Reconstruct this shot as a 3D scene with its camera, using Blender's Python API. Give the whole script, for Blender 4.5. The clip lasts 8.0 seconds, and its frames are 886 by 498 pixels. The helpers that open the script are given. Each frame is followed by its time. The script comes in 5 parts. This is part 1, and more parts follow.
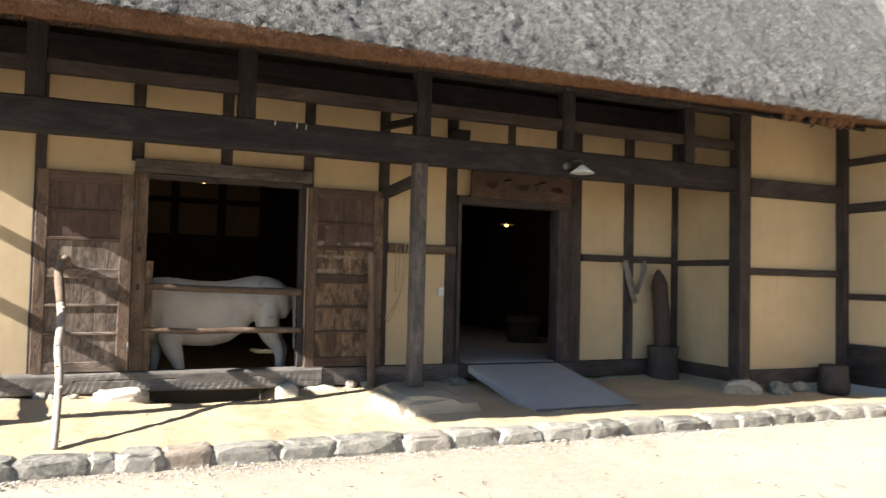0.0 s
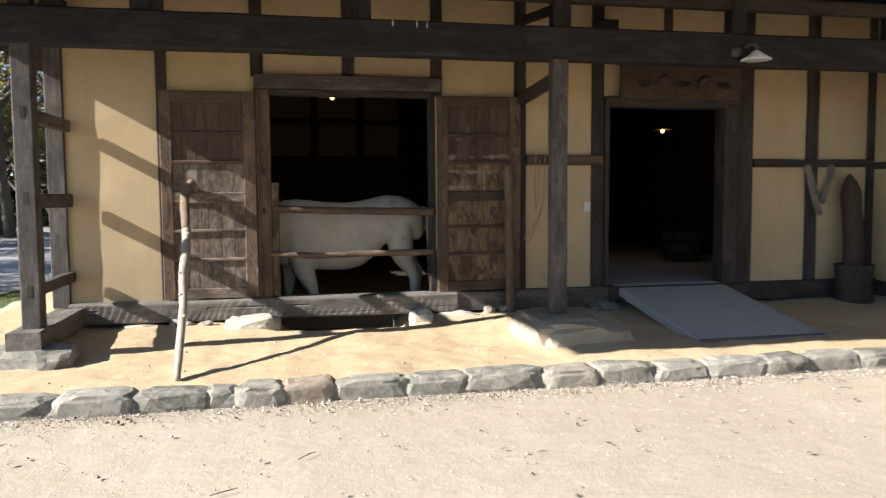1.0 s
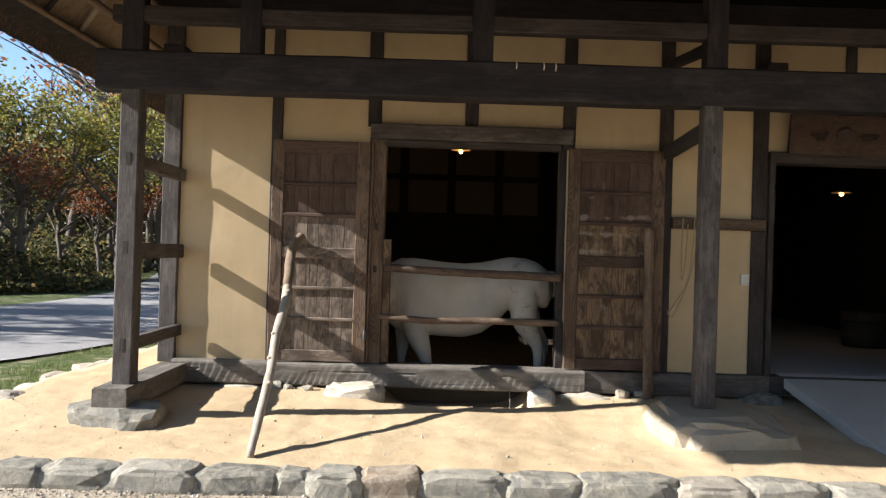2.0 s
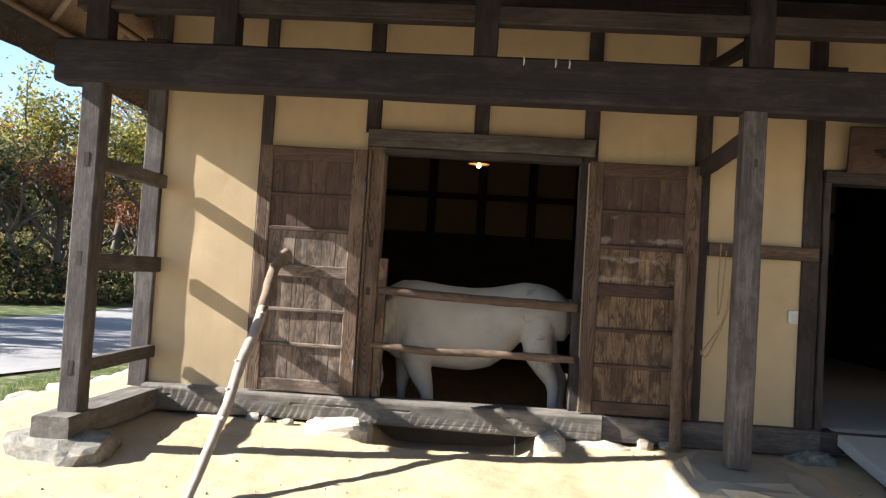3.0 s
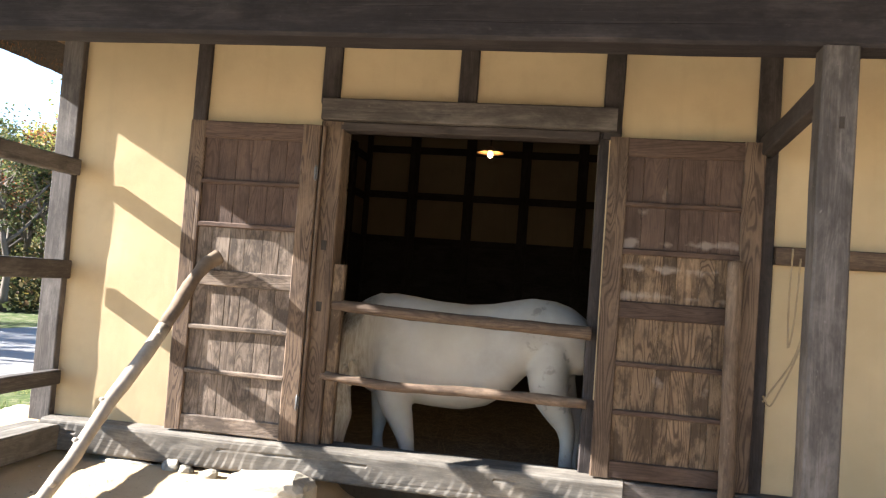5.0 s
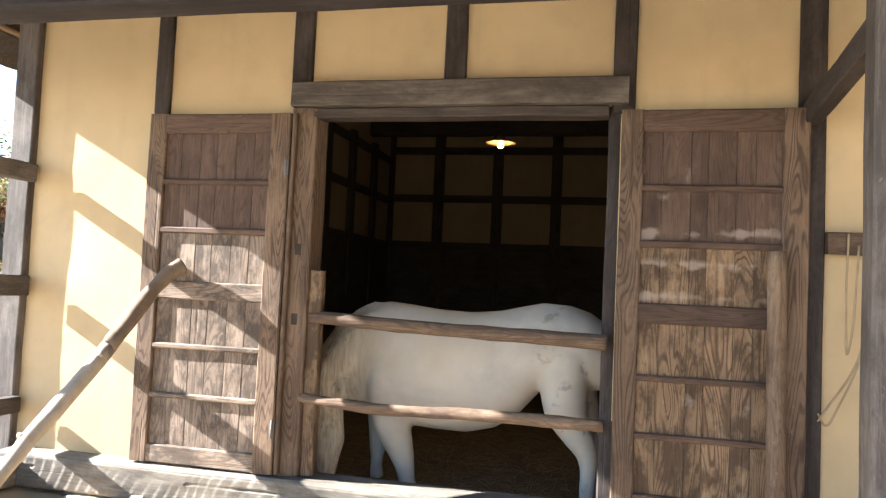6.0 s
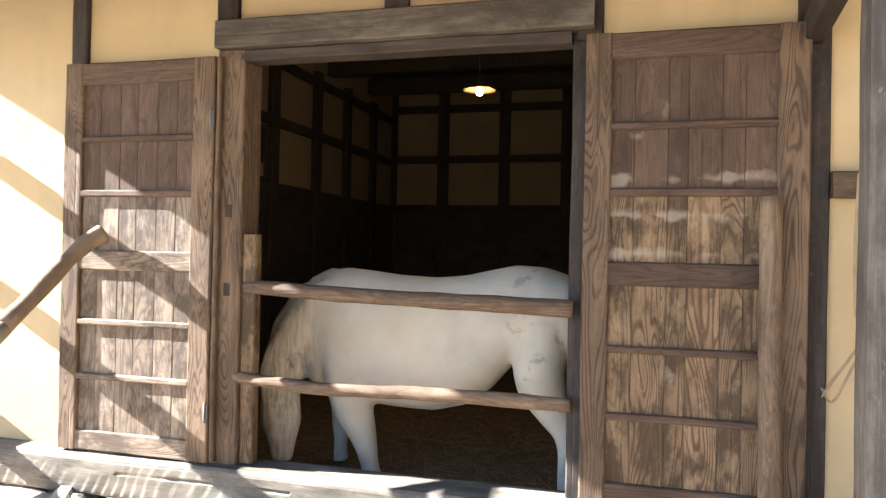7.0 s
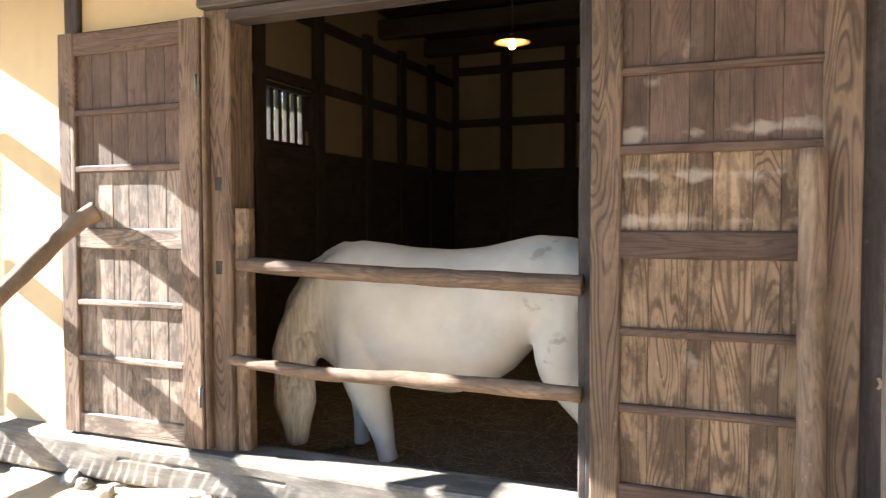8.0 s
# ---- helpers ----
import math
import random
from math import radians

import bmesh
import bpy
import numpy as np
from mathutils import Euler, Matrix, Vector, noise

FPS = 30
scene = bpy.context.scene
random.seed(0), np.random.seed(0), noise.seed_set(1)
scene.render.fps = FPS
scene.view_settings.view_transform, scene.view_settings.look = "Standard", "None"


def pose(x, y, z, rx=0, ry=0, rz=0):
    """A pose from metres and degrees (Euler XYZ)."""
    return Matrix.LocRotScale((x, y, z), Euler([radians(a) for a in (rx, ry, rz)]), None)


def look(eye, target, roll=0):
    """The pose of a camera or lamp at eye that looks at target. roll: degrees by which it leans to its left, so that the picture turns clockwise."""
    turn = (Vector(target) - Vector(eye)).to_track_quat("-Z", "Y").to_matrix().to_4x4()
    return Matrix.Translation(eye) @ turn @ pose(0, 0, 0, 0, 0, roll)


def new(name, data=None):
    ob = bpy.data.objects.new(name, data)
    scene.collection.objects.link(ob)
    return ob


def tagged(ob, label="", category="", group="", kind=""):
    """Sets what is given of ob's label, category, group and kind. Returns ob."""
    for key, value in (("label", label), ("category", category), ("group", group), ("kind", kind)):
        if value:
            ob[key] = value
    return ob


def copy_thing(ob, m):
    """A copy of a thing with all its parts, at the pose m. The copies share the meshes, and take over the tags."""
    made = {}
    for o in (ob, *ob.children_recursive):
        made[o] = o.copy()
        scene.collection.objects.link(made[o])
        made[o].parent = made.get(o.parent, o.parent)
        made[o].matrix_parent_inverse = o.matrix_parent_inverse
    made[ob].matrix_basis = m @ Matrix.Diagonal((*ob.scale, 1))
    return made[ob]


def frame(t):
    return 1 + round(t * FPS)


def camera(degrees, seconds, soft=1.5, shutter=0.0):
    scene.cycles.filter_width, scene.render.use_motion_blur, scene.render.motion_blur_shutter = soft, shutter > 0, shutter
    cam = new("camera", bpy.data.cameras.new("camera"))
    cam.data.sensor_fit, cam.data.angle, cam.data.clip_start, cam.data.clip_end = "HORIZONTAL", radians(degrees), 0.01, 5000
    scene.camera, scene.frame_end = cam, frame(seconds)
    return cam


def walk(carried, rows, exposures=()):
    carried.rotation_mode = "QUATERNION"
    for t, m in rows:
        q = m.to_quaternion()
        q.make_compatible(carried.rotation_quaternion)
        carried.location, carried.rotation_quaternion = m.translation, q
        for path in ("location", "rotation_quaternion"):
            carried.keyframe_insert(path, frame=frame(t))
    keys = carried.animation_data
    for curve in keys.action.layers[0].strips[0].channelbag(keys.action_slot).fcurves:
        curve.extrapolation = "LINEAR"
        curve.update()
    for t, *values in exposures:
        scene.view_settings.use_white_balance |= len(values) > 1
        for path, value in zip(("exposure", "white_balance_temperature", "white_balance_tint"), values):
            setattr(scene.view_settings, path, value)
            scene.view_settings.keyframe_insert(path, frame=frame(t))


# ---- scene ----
cam = camera(60.9, 8.0, 1.25, 0.3)
PATH = [
    (0, (0.456, -0.059, 1.593), (1.239, 1.78, 1.673), 1.3),
    (0.5, (0.65, 0.365, 1.553), (1.25, 2.273, 1.523), 0.3),
    (1, (0.884, 0.752, 1.562), (1.288, 2.706, 1.423), -0.4),
    (1.5, (1.086, 1.196, 1.599), (1.27, 3.187, 1.544), 1.1),
    (1.7, (1.172, 1.363, 1.594), (1.268, 3.36, 1.571), 1.2),
    (3, (1.739, 2.482, 1.609), (1.615, 4.477, 1.678), 3.5),
    (3.5, (1.958, 2.929, 1.597), (1.73, 4.914, 1.674), 3.1),
    (4, (2.116, 3.366, 1.582), (1.793, 5.338, 1.665), 3.5),
    (4.5, (2.266, 3.794, 1.639), (1.975, 5.771, 1.722), 4.2),
    (5.8, (2.542, 4.83, 1.645), (2.107, 6.779, 1.76), 3.3),
    (6, (2.618, 4.981, 1.65), (2.161, 6.925, 1.756), 2.6),
    (6.5, (2.837, 5.298, 1.681), (2.314, 7.228, 1.748), 1.3),
    (7, (2.946, 5.669, 1.64), (2.402, 7.594, 1.655), 1.2),
    (7.5, (3.044, 5.957, 1.64), (2.481, 7.876, 1.602), 0.8),
    (8, (3.254, 6.205, 1.672), (2.482, 8.048, 1.593), -0.1),
]
LIGHTER = [(t, stops, 6150, 10) for t, stops in ((0, 2.24), (0.5, 2.12), (1.0, 1.8), (1.5, 1.63), (3.0, 2.24), (3.5, 2.46), (4.0, 2.68), (4.5, 2.8), (6.0, 3.58), (6.5, 3.7), (8.0, 3.93))]
walk(cam, [(t, look(eye, target, roll)) for t, eye, target, roll in PATH], LIGHTER)

# ---------------------------------------------------------------- light
SUN = Vector((5.6, 1.0, -3.08)).normalized()
world = bpy.data.worlds.new("world")
scene.world = world
world.use_nodes = True
wt = world.node_tree
sky = wt.nodes.new("ShaderNodeTexSky")
sky.sky_type = "NISHITA"
sky.sun_disc = False
sky.sun_elevation = math.asin(-SUN.z)
sky.sun_rotation = math.atan2(-SUN.x, -SUN.y)
sky.air_density, sky.dust_density, sky.ozone_density = 0.85, 0.1, 1.5
wt.links.new(sky.outputs[0], wt.nodes["Background"].inputs[0])
wt.nodes["Background"].inputs[1].default_value = 0.066

sun_data = bpy.data.lights.new("sun", "SUN")
sun_data.energy, sun_data.angle, sun_data.color = 5.0, radians(0.55), (1.0, 0.955, 0.89)
sun = new("sun", sun_data)
sun.matrix_world = look(-60 * SUN, (0, 0, 0))


# ---------------------------------------------------------------- materials
class Mat:
    """A principled material with a small set of chained helpers."""

    def __init__(self, name, rough=0.85, spec=0.25):
        self.m = bpy.data.materials.new(name)
        self.m.use_nodes = True
        self.t = self.m.node_tree
        self.b = self.t.nodes["Principled BSDF"]
        self.b.inputs["Roughness"].default_value = rough
        self.b.inputs["Specular IOR Level"].default_value = spec
        tc = self.t.nodes.new("ShaderNodeTexCoord")
        self.co = tc.outputs["Object"]
        self.gen = tc.outputs["Generated"]

    def node(self, kind, operation="", data_type="", blend_type="", bands_direction=""):
        n = self.t.nodes.new("ShaderNode" + kind)
        if operation:
            n.operation = operation
        if data_type:
            n.data_type = data_type
        if blend_type:
            n.blend_type = blend_type
        if bands_direction:
            n.bands_direction = bands_direction
        return n

    def link(self, a, b):
        self.t.links.new(a, b)

    def mapped(self, scale, rand=0.0):
        mp = self.node("Mapping")
        self.link(self.co, mp.inputs["Vector"])
        mp.inputs["Scale"].default_value = scale
        if rand:
            info = self.node("ObjectInfo")
            mul = self.node("Math", operation="MULTIPLY")
            mul.inputs[1].default_value = rand
            self.link(info.outputs["Random"], mul.inputs[0])
            self.link(mul.outputs[0], mp.inputs["Location"])
        return mp.outputs[0]

    def noise(self, vec, scale, detail=4.0, rough=0.55, distort=0.0):
        n = self.node("TexNoise")
        self.link(vec, n.inputs["Vector"])
        n.inputs["Scale"].default_value = scale
        n.inputs["Detail"].default_value = detail
        n.inputs["Roughness"].default_value = rough
        n.inputs["Distortion"].default_value = distort
        return n.outputs["Fac"]

    def ramp(self, fac, stops):
        r = self.node("ValToRGB")
        self.link(fac, r.inputs[0])
        e = r.color_ramp.elements
        while len(e) < len(stops):
            e.new(0.5)
        for i, (p, c) in enumerate(stops):
            e[i].position = p
            e[i].color = (*c, 1) if not isinstance(c, float) else (c, c, c, 1)
        return r.outputs[0]

    def mix(self, fac, a, b, mode="MIX"):
        n = self.node("Mix", data_type="RGBA", blend_type=mode)
        for sock, v in ((n.inputs[0], fac), (n.inputs[6], a), (n.inputs[7], b)):
            if isinstance(v, (int, float)):
                sock.default_value = v
            elif isinstance(v, tuple):
                sock.default_value = (*v, 1)
            else:
                self.link(v, sock)
        return n.outputs[2]

    def bump(self, fac, strength, dist=0.01):
        n = self.node("Bump")
        n.inputs["Strength"].default_value = strength
        n.inputs["Distance"].default_value = dist
        self.link(fac, n.inputs["Height"])
        if self.b.inputs["Normal"].links:
            self.link(self.b.inputs["Normal"].links[0].from_socket, n.inputs["Normal"])
        self.link(n.outputs[0], self.b.inputs["Normal"])
        return self

    def color(self, c):
        if isinstance(c, tuple):
            self.b.inputs["Base Color"].default_value = (*c, 1)
        else:
            self.link(c, self.b.inputs["Base Color"])
        return self


def scaled(c, k):
    return tuple(min(1.0, v * k) for v in c)


def wood(name, axis, base, pale, figure=0.3, depth=0.5, spread=0.14, grime=0.75):
    """Old wood with its grain along one axis: fine fibres, a ring figure, checks, bleached and dirty patches."""
    m = Mat(name, 0.8, 0.2)
    k = "xyz".index(axis)

    def along(across, length, rand):
        sc = [across] * 3
        sc[k] = length
        return m.mapped(sc, rand)
    fibre = m.noise(along(85.0, 2.6, 37.0), 1.0, 6, 0.7, 0.6)
    broad = m.noise(along(13.0, 0.8, 41.0), 1.0, 8, 0.72, 1.2)
    fine = m.mix(0.5, fibre, broad)
    # flat-sawn figure: contour lines of a slow, stretched noise
    slow = m.noise(along(6.0, 0.75, 11.0), 1.0, 2, 0.45, 0.4)
    many = m.node("Math", operation="MULTIPLY")
    m.link(slow, many.inputs[0])
    many.inputs[1].default_value = 165.0
    wave = m.node("Math", operation="SINE")
    m.link(many.outputs[0], wave.inputs[0])
    rings = m.ramp(wave.outputs[0], [(0.0, 0.62), (0.5, 0.52), (0.95, 0.16)])
    grain = m.mix(figure, fine, rings)
    col = m.ramp(grain, [(0.30, scaled(base, 0.62)), (0.5, base), (0.74, pale)])
    blot = m.noise(along(5.0, 1.6, 23.0), 1.0, 7, 0.7, 0.5)
    col = m.mix(m.ramp(blot, [(0.48, 0.0), (0.72, 0.65)]), col, scaled(pale, 1.1))
    dirt = m.noise(along(6.0, 3.0, 53.0), 1.0, 6, 0.7)
    col = m.mix(m.ramp(dirt, [(0.46, 0.0), (0.68 - 0.1 * (grime > 0.8), grime)]), col, scaled(base, 0.5 - 0.1 * (grime > 0.8)))
    speck = m.noise(along(40.0, 22.0, 63.0), 1.0, 4, 0.7)
    col = m.mix(m.ramp(speck, [(0.64, 0.0), (0.74, 0.35)]), col, scaled(pale, 1.5))
    info = m.node("ObjectInfo")
    tone = m.ramp(info.outputs["Random"], [(0.0, 1.0 - spread), (1.0, 1.0 + spread * 0.8)])
    col = m.mix(1.0, col, tone, "MULTIPLY")
    m.color(col)
    ck = m.ramp(m.noise(along(46.0, 0.8, 71.0), 0.6, 2, 0.5), [(0.29, 0.0), (0.36, 1.0)])
    m.bump(fine, depth * 0.7, 0.004).bump(ck, 0.45, 0.006).bump(dirt, 0.3, 0.01)
    return m.m


def woods(name, base, pale, **kw):
    return {a: wood(name + "_" + a, a, base, pale, **kw) for a in "xyz"}


POST = woods("old_timber", (0.034, 0.026, 0.023), (0.078, 0.063, 0.056), figure=0.10)
GREYED = woods("sun_greyed_timber", (0.058, 0.048, 0.042), (0.15, 0.13, 0.115), figure=0.10)
DARK = woods("dark_timber", (0.020, 0.016, 0.017), (0.049, 0.041, 0.040), figure=0.08)
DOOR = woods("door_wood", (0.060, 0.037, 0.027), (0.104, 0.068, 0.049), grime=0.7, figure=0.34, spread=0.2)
STILE = woods("figured_door_stile", (0.070, 0.045, 0.030), (0.168, 0.114, 0.074), grime=0.6, figure=0.55, spread=0.15)
WORN = woods("weathered_door_wood", (0.096, 0.060, 0.036), (0.245, 0.170, 0.104), figure=0.58, spread=0.28, grime=0.81)
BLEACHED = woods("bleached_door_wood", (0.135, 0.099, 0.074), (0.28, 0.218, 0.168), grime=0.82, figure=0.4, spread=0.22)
BAR = woods("worn_bar_wood", (0.088, 0.057, 0.038), (0.20, 0.143, 0.098), figure=0.2)


def scuffed(mats, levels):
    """The upright wood of a set, rubbed pale in ragged patches at given heights."""
    src = mats["z"].copy()
    t = src.node_tree
    pb = t.nodes["Principled BSDF"]
    col = pb.inputs["Base Color"].links[0].from_socket
    geo, sep = t.nodes.new("ShaderNodeNewGeometry"), t.nodes.new("ShaderNodeSeparateXYZ")
    t.links.new(geo.outputs["Position"], sep.inputs[0])
    nz = t.nodes.new("ShaderNodeTexNoise")
    t.links.new(geo.outputs["Position"], nz.inputs["Vector"])
    nz.inputs["Scale"].default_value, nz.inputs["Detail"].default_value = 7.0, 7.0
    total = None
    for z, half in levels:
        sub = t.nodes.new("ShaderNodeMath")
        sub.operation = "SUBTRACT"
        t.links.new(sep.outputs[2], sub.inputs[0])
        sub.inputs[1].default_value = z
        ab = t.nodes.new("ShaderNodeMath")
        ab.operation = "ABSOLUTE"
        t.links.new(sub.outputs[0], ab.inputs[0])
        mr = t.nodes.new("ShaderNodeMapRange")
        t.links.new(ab.outputs[0], mr.inputs[0])
        mr.inputs[1].default_value, mr.inputs[2].default_value, mr.inputs[3].default_value, mr.inputs[4].default_value = 0.0, half, 0.22, 0.0
        ad = t.nodes.new("ShaderNodeMath")
        ad.operation = "ADD"
        t.links.new(mr.outputs[0], ad.inputs[0])
        if total is None:
            t.links.new(nz.outputs["Fac"], ad.inputs[1])
        else:
            t.links.new(total, ad.inputs[1])
        total = ad.outputs[0]
    rp = t.nodes.new("ShaderNodeMapRange")
    t.links.new(total, rp.inputs[0])
    rp.inputs[1].default_value, rp.inputs[2].default_value, rp.inputs[3].default_value, rp.inputs[4].default_value = 0.66, 0.78, 0.0, 0.4
    mx = t.nodes.new("ShaderNodeMix")
    mx.data_type = "RGBA"
    t.links.new(rp.outputs[0], mx.inputs[0])
    t.links.new(col, mx.inputs[6])
    mx.inputs[7].default_value = (0.32, 0.27, 0.23, 1)
    t.links.new(mx.outputs[2], pb.inputs["Base Color"])
    return src


SCUFF = scuffed(DOOR, [(2.02, 0.07)])
SCUFF_LOW = scuffed(WORN, [(1.665, 0.07), (1.85, 0.05)])
GREY = woods("weathered_grey_wood", (0.112, 0.097, 0.080), (0.23, 0.204, 0.170), figure=0.12)
INNER = woods("smoked_timber", (0.035, 0.028, 0.022), (0.06, 0.048, 0.04))


def plaster(name, base):
    m = Mat(name, 0.95, 0.1)
    big = m.noise(m.mapped((1, 1, 1)), 0.9, 4, 0.6)
    mid = m.noise(m.mapped((1, 1, 1)), 6.0, 6, 0.65)
    grit = m.noise(m.mapped((1, 1, 1)), 160.0, 3, 0.7)
    col = m.ramp(big, [(0.3, scaled(base, 0.86)), (0.7, scaled(base, 1.10))])
    col = m.mix(m.ramp(mid, [(0.5, 0.0), (0.75, 0.35)]), col, scaled(base, 0.78))
    streak = m.noise(m.mapped((9, 9, 0.7)), 1.0, 4, 0.6)
    col = m.mix(m.ramp(streak, [(0.55, 0.0), (0.8, 0.3)]), col, scaled(base, 0.7))
    col = m.mix(m.ramp(grit, [(0.62, 0.0), (0.8, 0.5)]), col, scaled(base, 1.3))
    m.color(col).bump(mid, 0.35, 0.012).bump(grit, 0.25, 0.002)
    return m.m


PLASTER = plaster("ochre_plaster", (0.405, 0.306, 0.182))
# same plaster in a darker colour, standing in for the shade indoors
PLASTER_IN = plaster("shade_darkened_plaster", (0.23, 0.175, 0.11))


def earth(name, a, b, pebble, speck=0.5):
    m = Mat(name, 0.95, 0.1)
    big = m.noise(m.mapped((1, 1, 1)), 0.35, 5, 0.6)
    mid = m.noise(m.mapped((1, 1, 1)), 3.5, 7, 0.7)
    grit = m.noise(m.mapped((1, 1, 1)), 70.0, 4, 0.75)
    col = m.ramp(m.mix(0.4, big, mid), [(0.32, a), (0.66, b)])
    col = m.mix(m.ramp(grit, [(0.58, 0.0), (0.72, speck)]), col, pebble)
    col = m.mix(m.ramp(m.noise(m.mapped((1, 1, 1)), 26.0, 3, 0.6), [(0.62, 0.0), (0.72, 0.5)]), col, scaled(a, 0.62))
    m.color(col).bump(mid, 0.5, 0.03).bump(grit, 0.5, 0.006)
    return m.m


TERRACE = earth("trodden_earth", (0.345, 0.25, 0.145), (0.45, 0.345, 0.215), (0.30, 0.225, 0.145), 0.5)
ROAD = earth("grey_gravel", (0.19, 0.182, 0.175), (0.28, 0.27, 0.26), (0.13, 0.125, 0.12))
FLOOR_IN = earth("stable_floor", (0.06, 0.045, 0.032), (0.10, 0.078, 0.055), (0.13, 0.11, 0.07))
HALL = earth("packed_hall_floor", (0.30, 0.285, 0.265), (0.38, 0.365, 0.345), (0.3, 0.28, 0.26), 0.3)
EARTHY = earth("earth_stained_stone", (0.23, 0.19, 0.135), (0.32, 0.27, 0.2), (0.19, 0.16, 0.12), 0.4)
CONCRETE = earth("ramp_concrete", (0.29, 0.275, 0.26), (0.37, 0.355, 0.335), (0.34, 0.32, 0.3), 0.3)


def ground_material():
    """Sand near the house that gives way to short grass further out."""
    m = Mat("sand_and_grass", 0.95, 0.1)
    mid = m.noise(m.mapped((1, 1, 1)), 3.0, 7, 0.7)
    grit = m.noise(m.mapped((1, 1, 1)), 60.0, 4, 0.75)
    big = m.noise(m.mapped((1, 1, 1)), 0.3, 5, 0.6)
    sand = m.ramp(m.mix(0.4, big, mid), [(0.32, (0.29, 0.238, 0.172)), (0.66, (0.385, 0.325, 0.245))])
    sand = m.mix(m.ramp(grit, [(0.58, 0.0), (0.72, 0.6)]), sand, (0.22, 0.19, 0.15))
    tuft = m.noise(m.mapped((1, 1, 1)), 14.0, 6, 0.75)
    lawn = m.ramp(tuft, [(0.3, (0.022, 0.034, 0.010)), (0.55, (0.055, 0.075, 0.022)), (0.75, (0.16, 0.14, 0.065))])
    geo = m.node("NewGeometry")
    sep = m.node("SeparateXYZ")
    m.link(geo.outputs["Position"], sep.inputs[0])

    def step(sock, lo, hi):
        r = m.node("MapRange")
        m.link(sock, r.inputs[0])
        r.inputs[1].default_value, r.inputs[2].default_value = lo, hi
        return r.outputs[0]
    left = step(sep.outputs[0], -2.7, -3.3)
    back = step(sep.outputs[1], 7.0, 8.5)
    a = m.node("Math", operation="MULTIPLY")
    m.link(left, a.inputs[0]), m.link(back, a.inputs[1])
    edge = m.node("Math", operation="MULTIPLY")
    m.link(a.outputs[0], edge.inputs[0])
    m.link(m.ramp(mid, [(0.3, 0.4), (0.5, 1.0)]), edge.inputs[1])
    m.color(m.mix(edge.outputs[0], sand, lawn)).bump(mid, 0.5, 0.03).bump(grit, 0.5, 0.006)
    return m.m


GROUND = ground_material()


def stone_material():
    m = Mat("grey_river_stone", 0.9, 0.12)
    info = m.node("ObjectInfo")
    base = m.ramp(info.outputs["Random"], [(0.0, (0.095, 0.09, 0.078)), (0.5, (0.15, 0.14, 0.118)), (0.85, (0.23, 0.21, 0.175)), (1.0, (0.22, 0.155, 0.105))])
    v = m.mapped((1, 1, 1), 19.0)
    n1 = m.noise(v, 9.0, 8, 0.7, 0.6)
    n2 = m.noise(v, 55.0, 5, 0.75)
    col = m.mix(m.ramp(n1, [(0.4, 0.0), (0.7, 0.8)]), base, (0.37, 0.325, 0.245))
    col = m.mix(m.ramp(n2, [(0.5, 0.0), (0.75, 0.6)]), col, (0.09, 0.09, 0.085))
    m.color(col).bump(n1, 0.6, 0.03).bump(n2, 0.5, 0.006)
    return m.m


STONE = stone_material()


def pale_stone_material():
    m = Mat("pale_foundation_stone", 0.85, 0.25)
    v = m.mapped((1, 1, 1), 19.0)
    n1 = m.noise(v, 7.0, 8, 0.7, 0.5)
    n2 = m.noise(v, 60.0, 5, 0.75)
    col = m.ramp(n1, [(0.3, (0.26, 0.225, 0.175)), (0.6, (0.41, 0.36, 0.285)), (0.8, (0.33, 0.28, 0.21))])
    col = m.mix(m.ramp(n2, [(0.5, 0.0), (0.75, 0.4)]), col, (0.2, 0.17, 0.13))
    m.color(col).bump(n1, 0.6, 0.03).bump(n2, 0.4, 0.005)
    return m.m


PALE = pale_stone_material()


def thatch_material(name, a, b, c):
    m = Mat(name, 0.95, 0.1)
    v = m.mapped((1, 1, 1))
    big = m.noise(v, 0.8, 5, 0.6)
    clump = m.noise(v, 11.0, 7, 0.72, 0.4)
    straw = m.noise(m.mapped((1.0, 0.5, 0.5)), 75.0, 5, 0.8)
    col = m.ramp(m.mix(0.6, clump, straw), [(0.36, a), (0.5, b), (0.63, c)])
    col = m.mix(m.ramp(big, [(0.4, 0.0), (0.7, 0.45)]), col, b)
    m.color(col).bump(clump, 0.8, 0.06).bump(straw, 0.8, 0.02)
    return m.m


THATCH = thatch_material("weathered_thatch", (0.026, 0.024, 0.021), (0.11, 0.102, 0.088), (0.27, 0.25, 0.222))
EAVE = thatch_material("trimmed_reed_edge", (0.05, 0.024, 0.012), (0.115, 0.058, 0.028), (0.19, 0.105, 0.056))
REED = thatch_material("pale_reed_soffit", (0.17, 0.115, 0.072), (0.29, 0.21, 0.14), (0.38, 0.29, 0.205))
# reed coloured nearly black: the shade under the eaves is put into it
SOFFIT = thatch_material("shaded_reed_soffit", (0.012, 0.010, 0.009), (0.026, 0.021, 0.018), (0.06, 0.046, 0.034))


def plain(name, c, rough=0.6, spec=0.4, metal=0.0, bump=0.15):
    m = Mat(name, rough, spec)
    n = m.noise(m.mapped((1, 1, 1), 5.0), 14.0, 5, 0.65)
    m.color(m.ramp(n, [(0.3, scaled(c, 0.8)), (0.7, scaled(c, 1.12))]))
    m.b.inputs["Metallic"].default_value = metal
    m.bump(n, bump, 0.004)
    return m.m


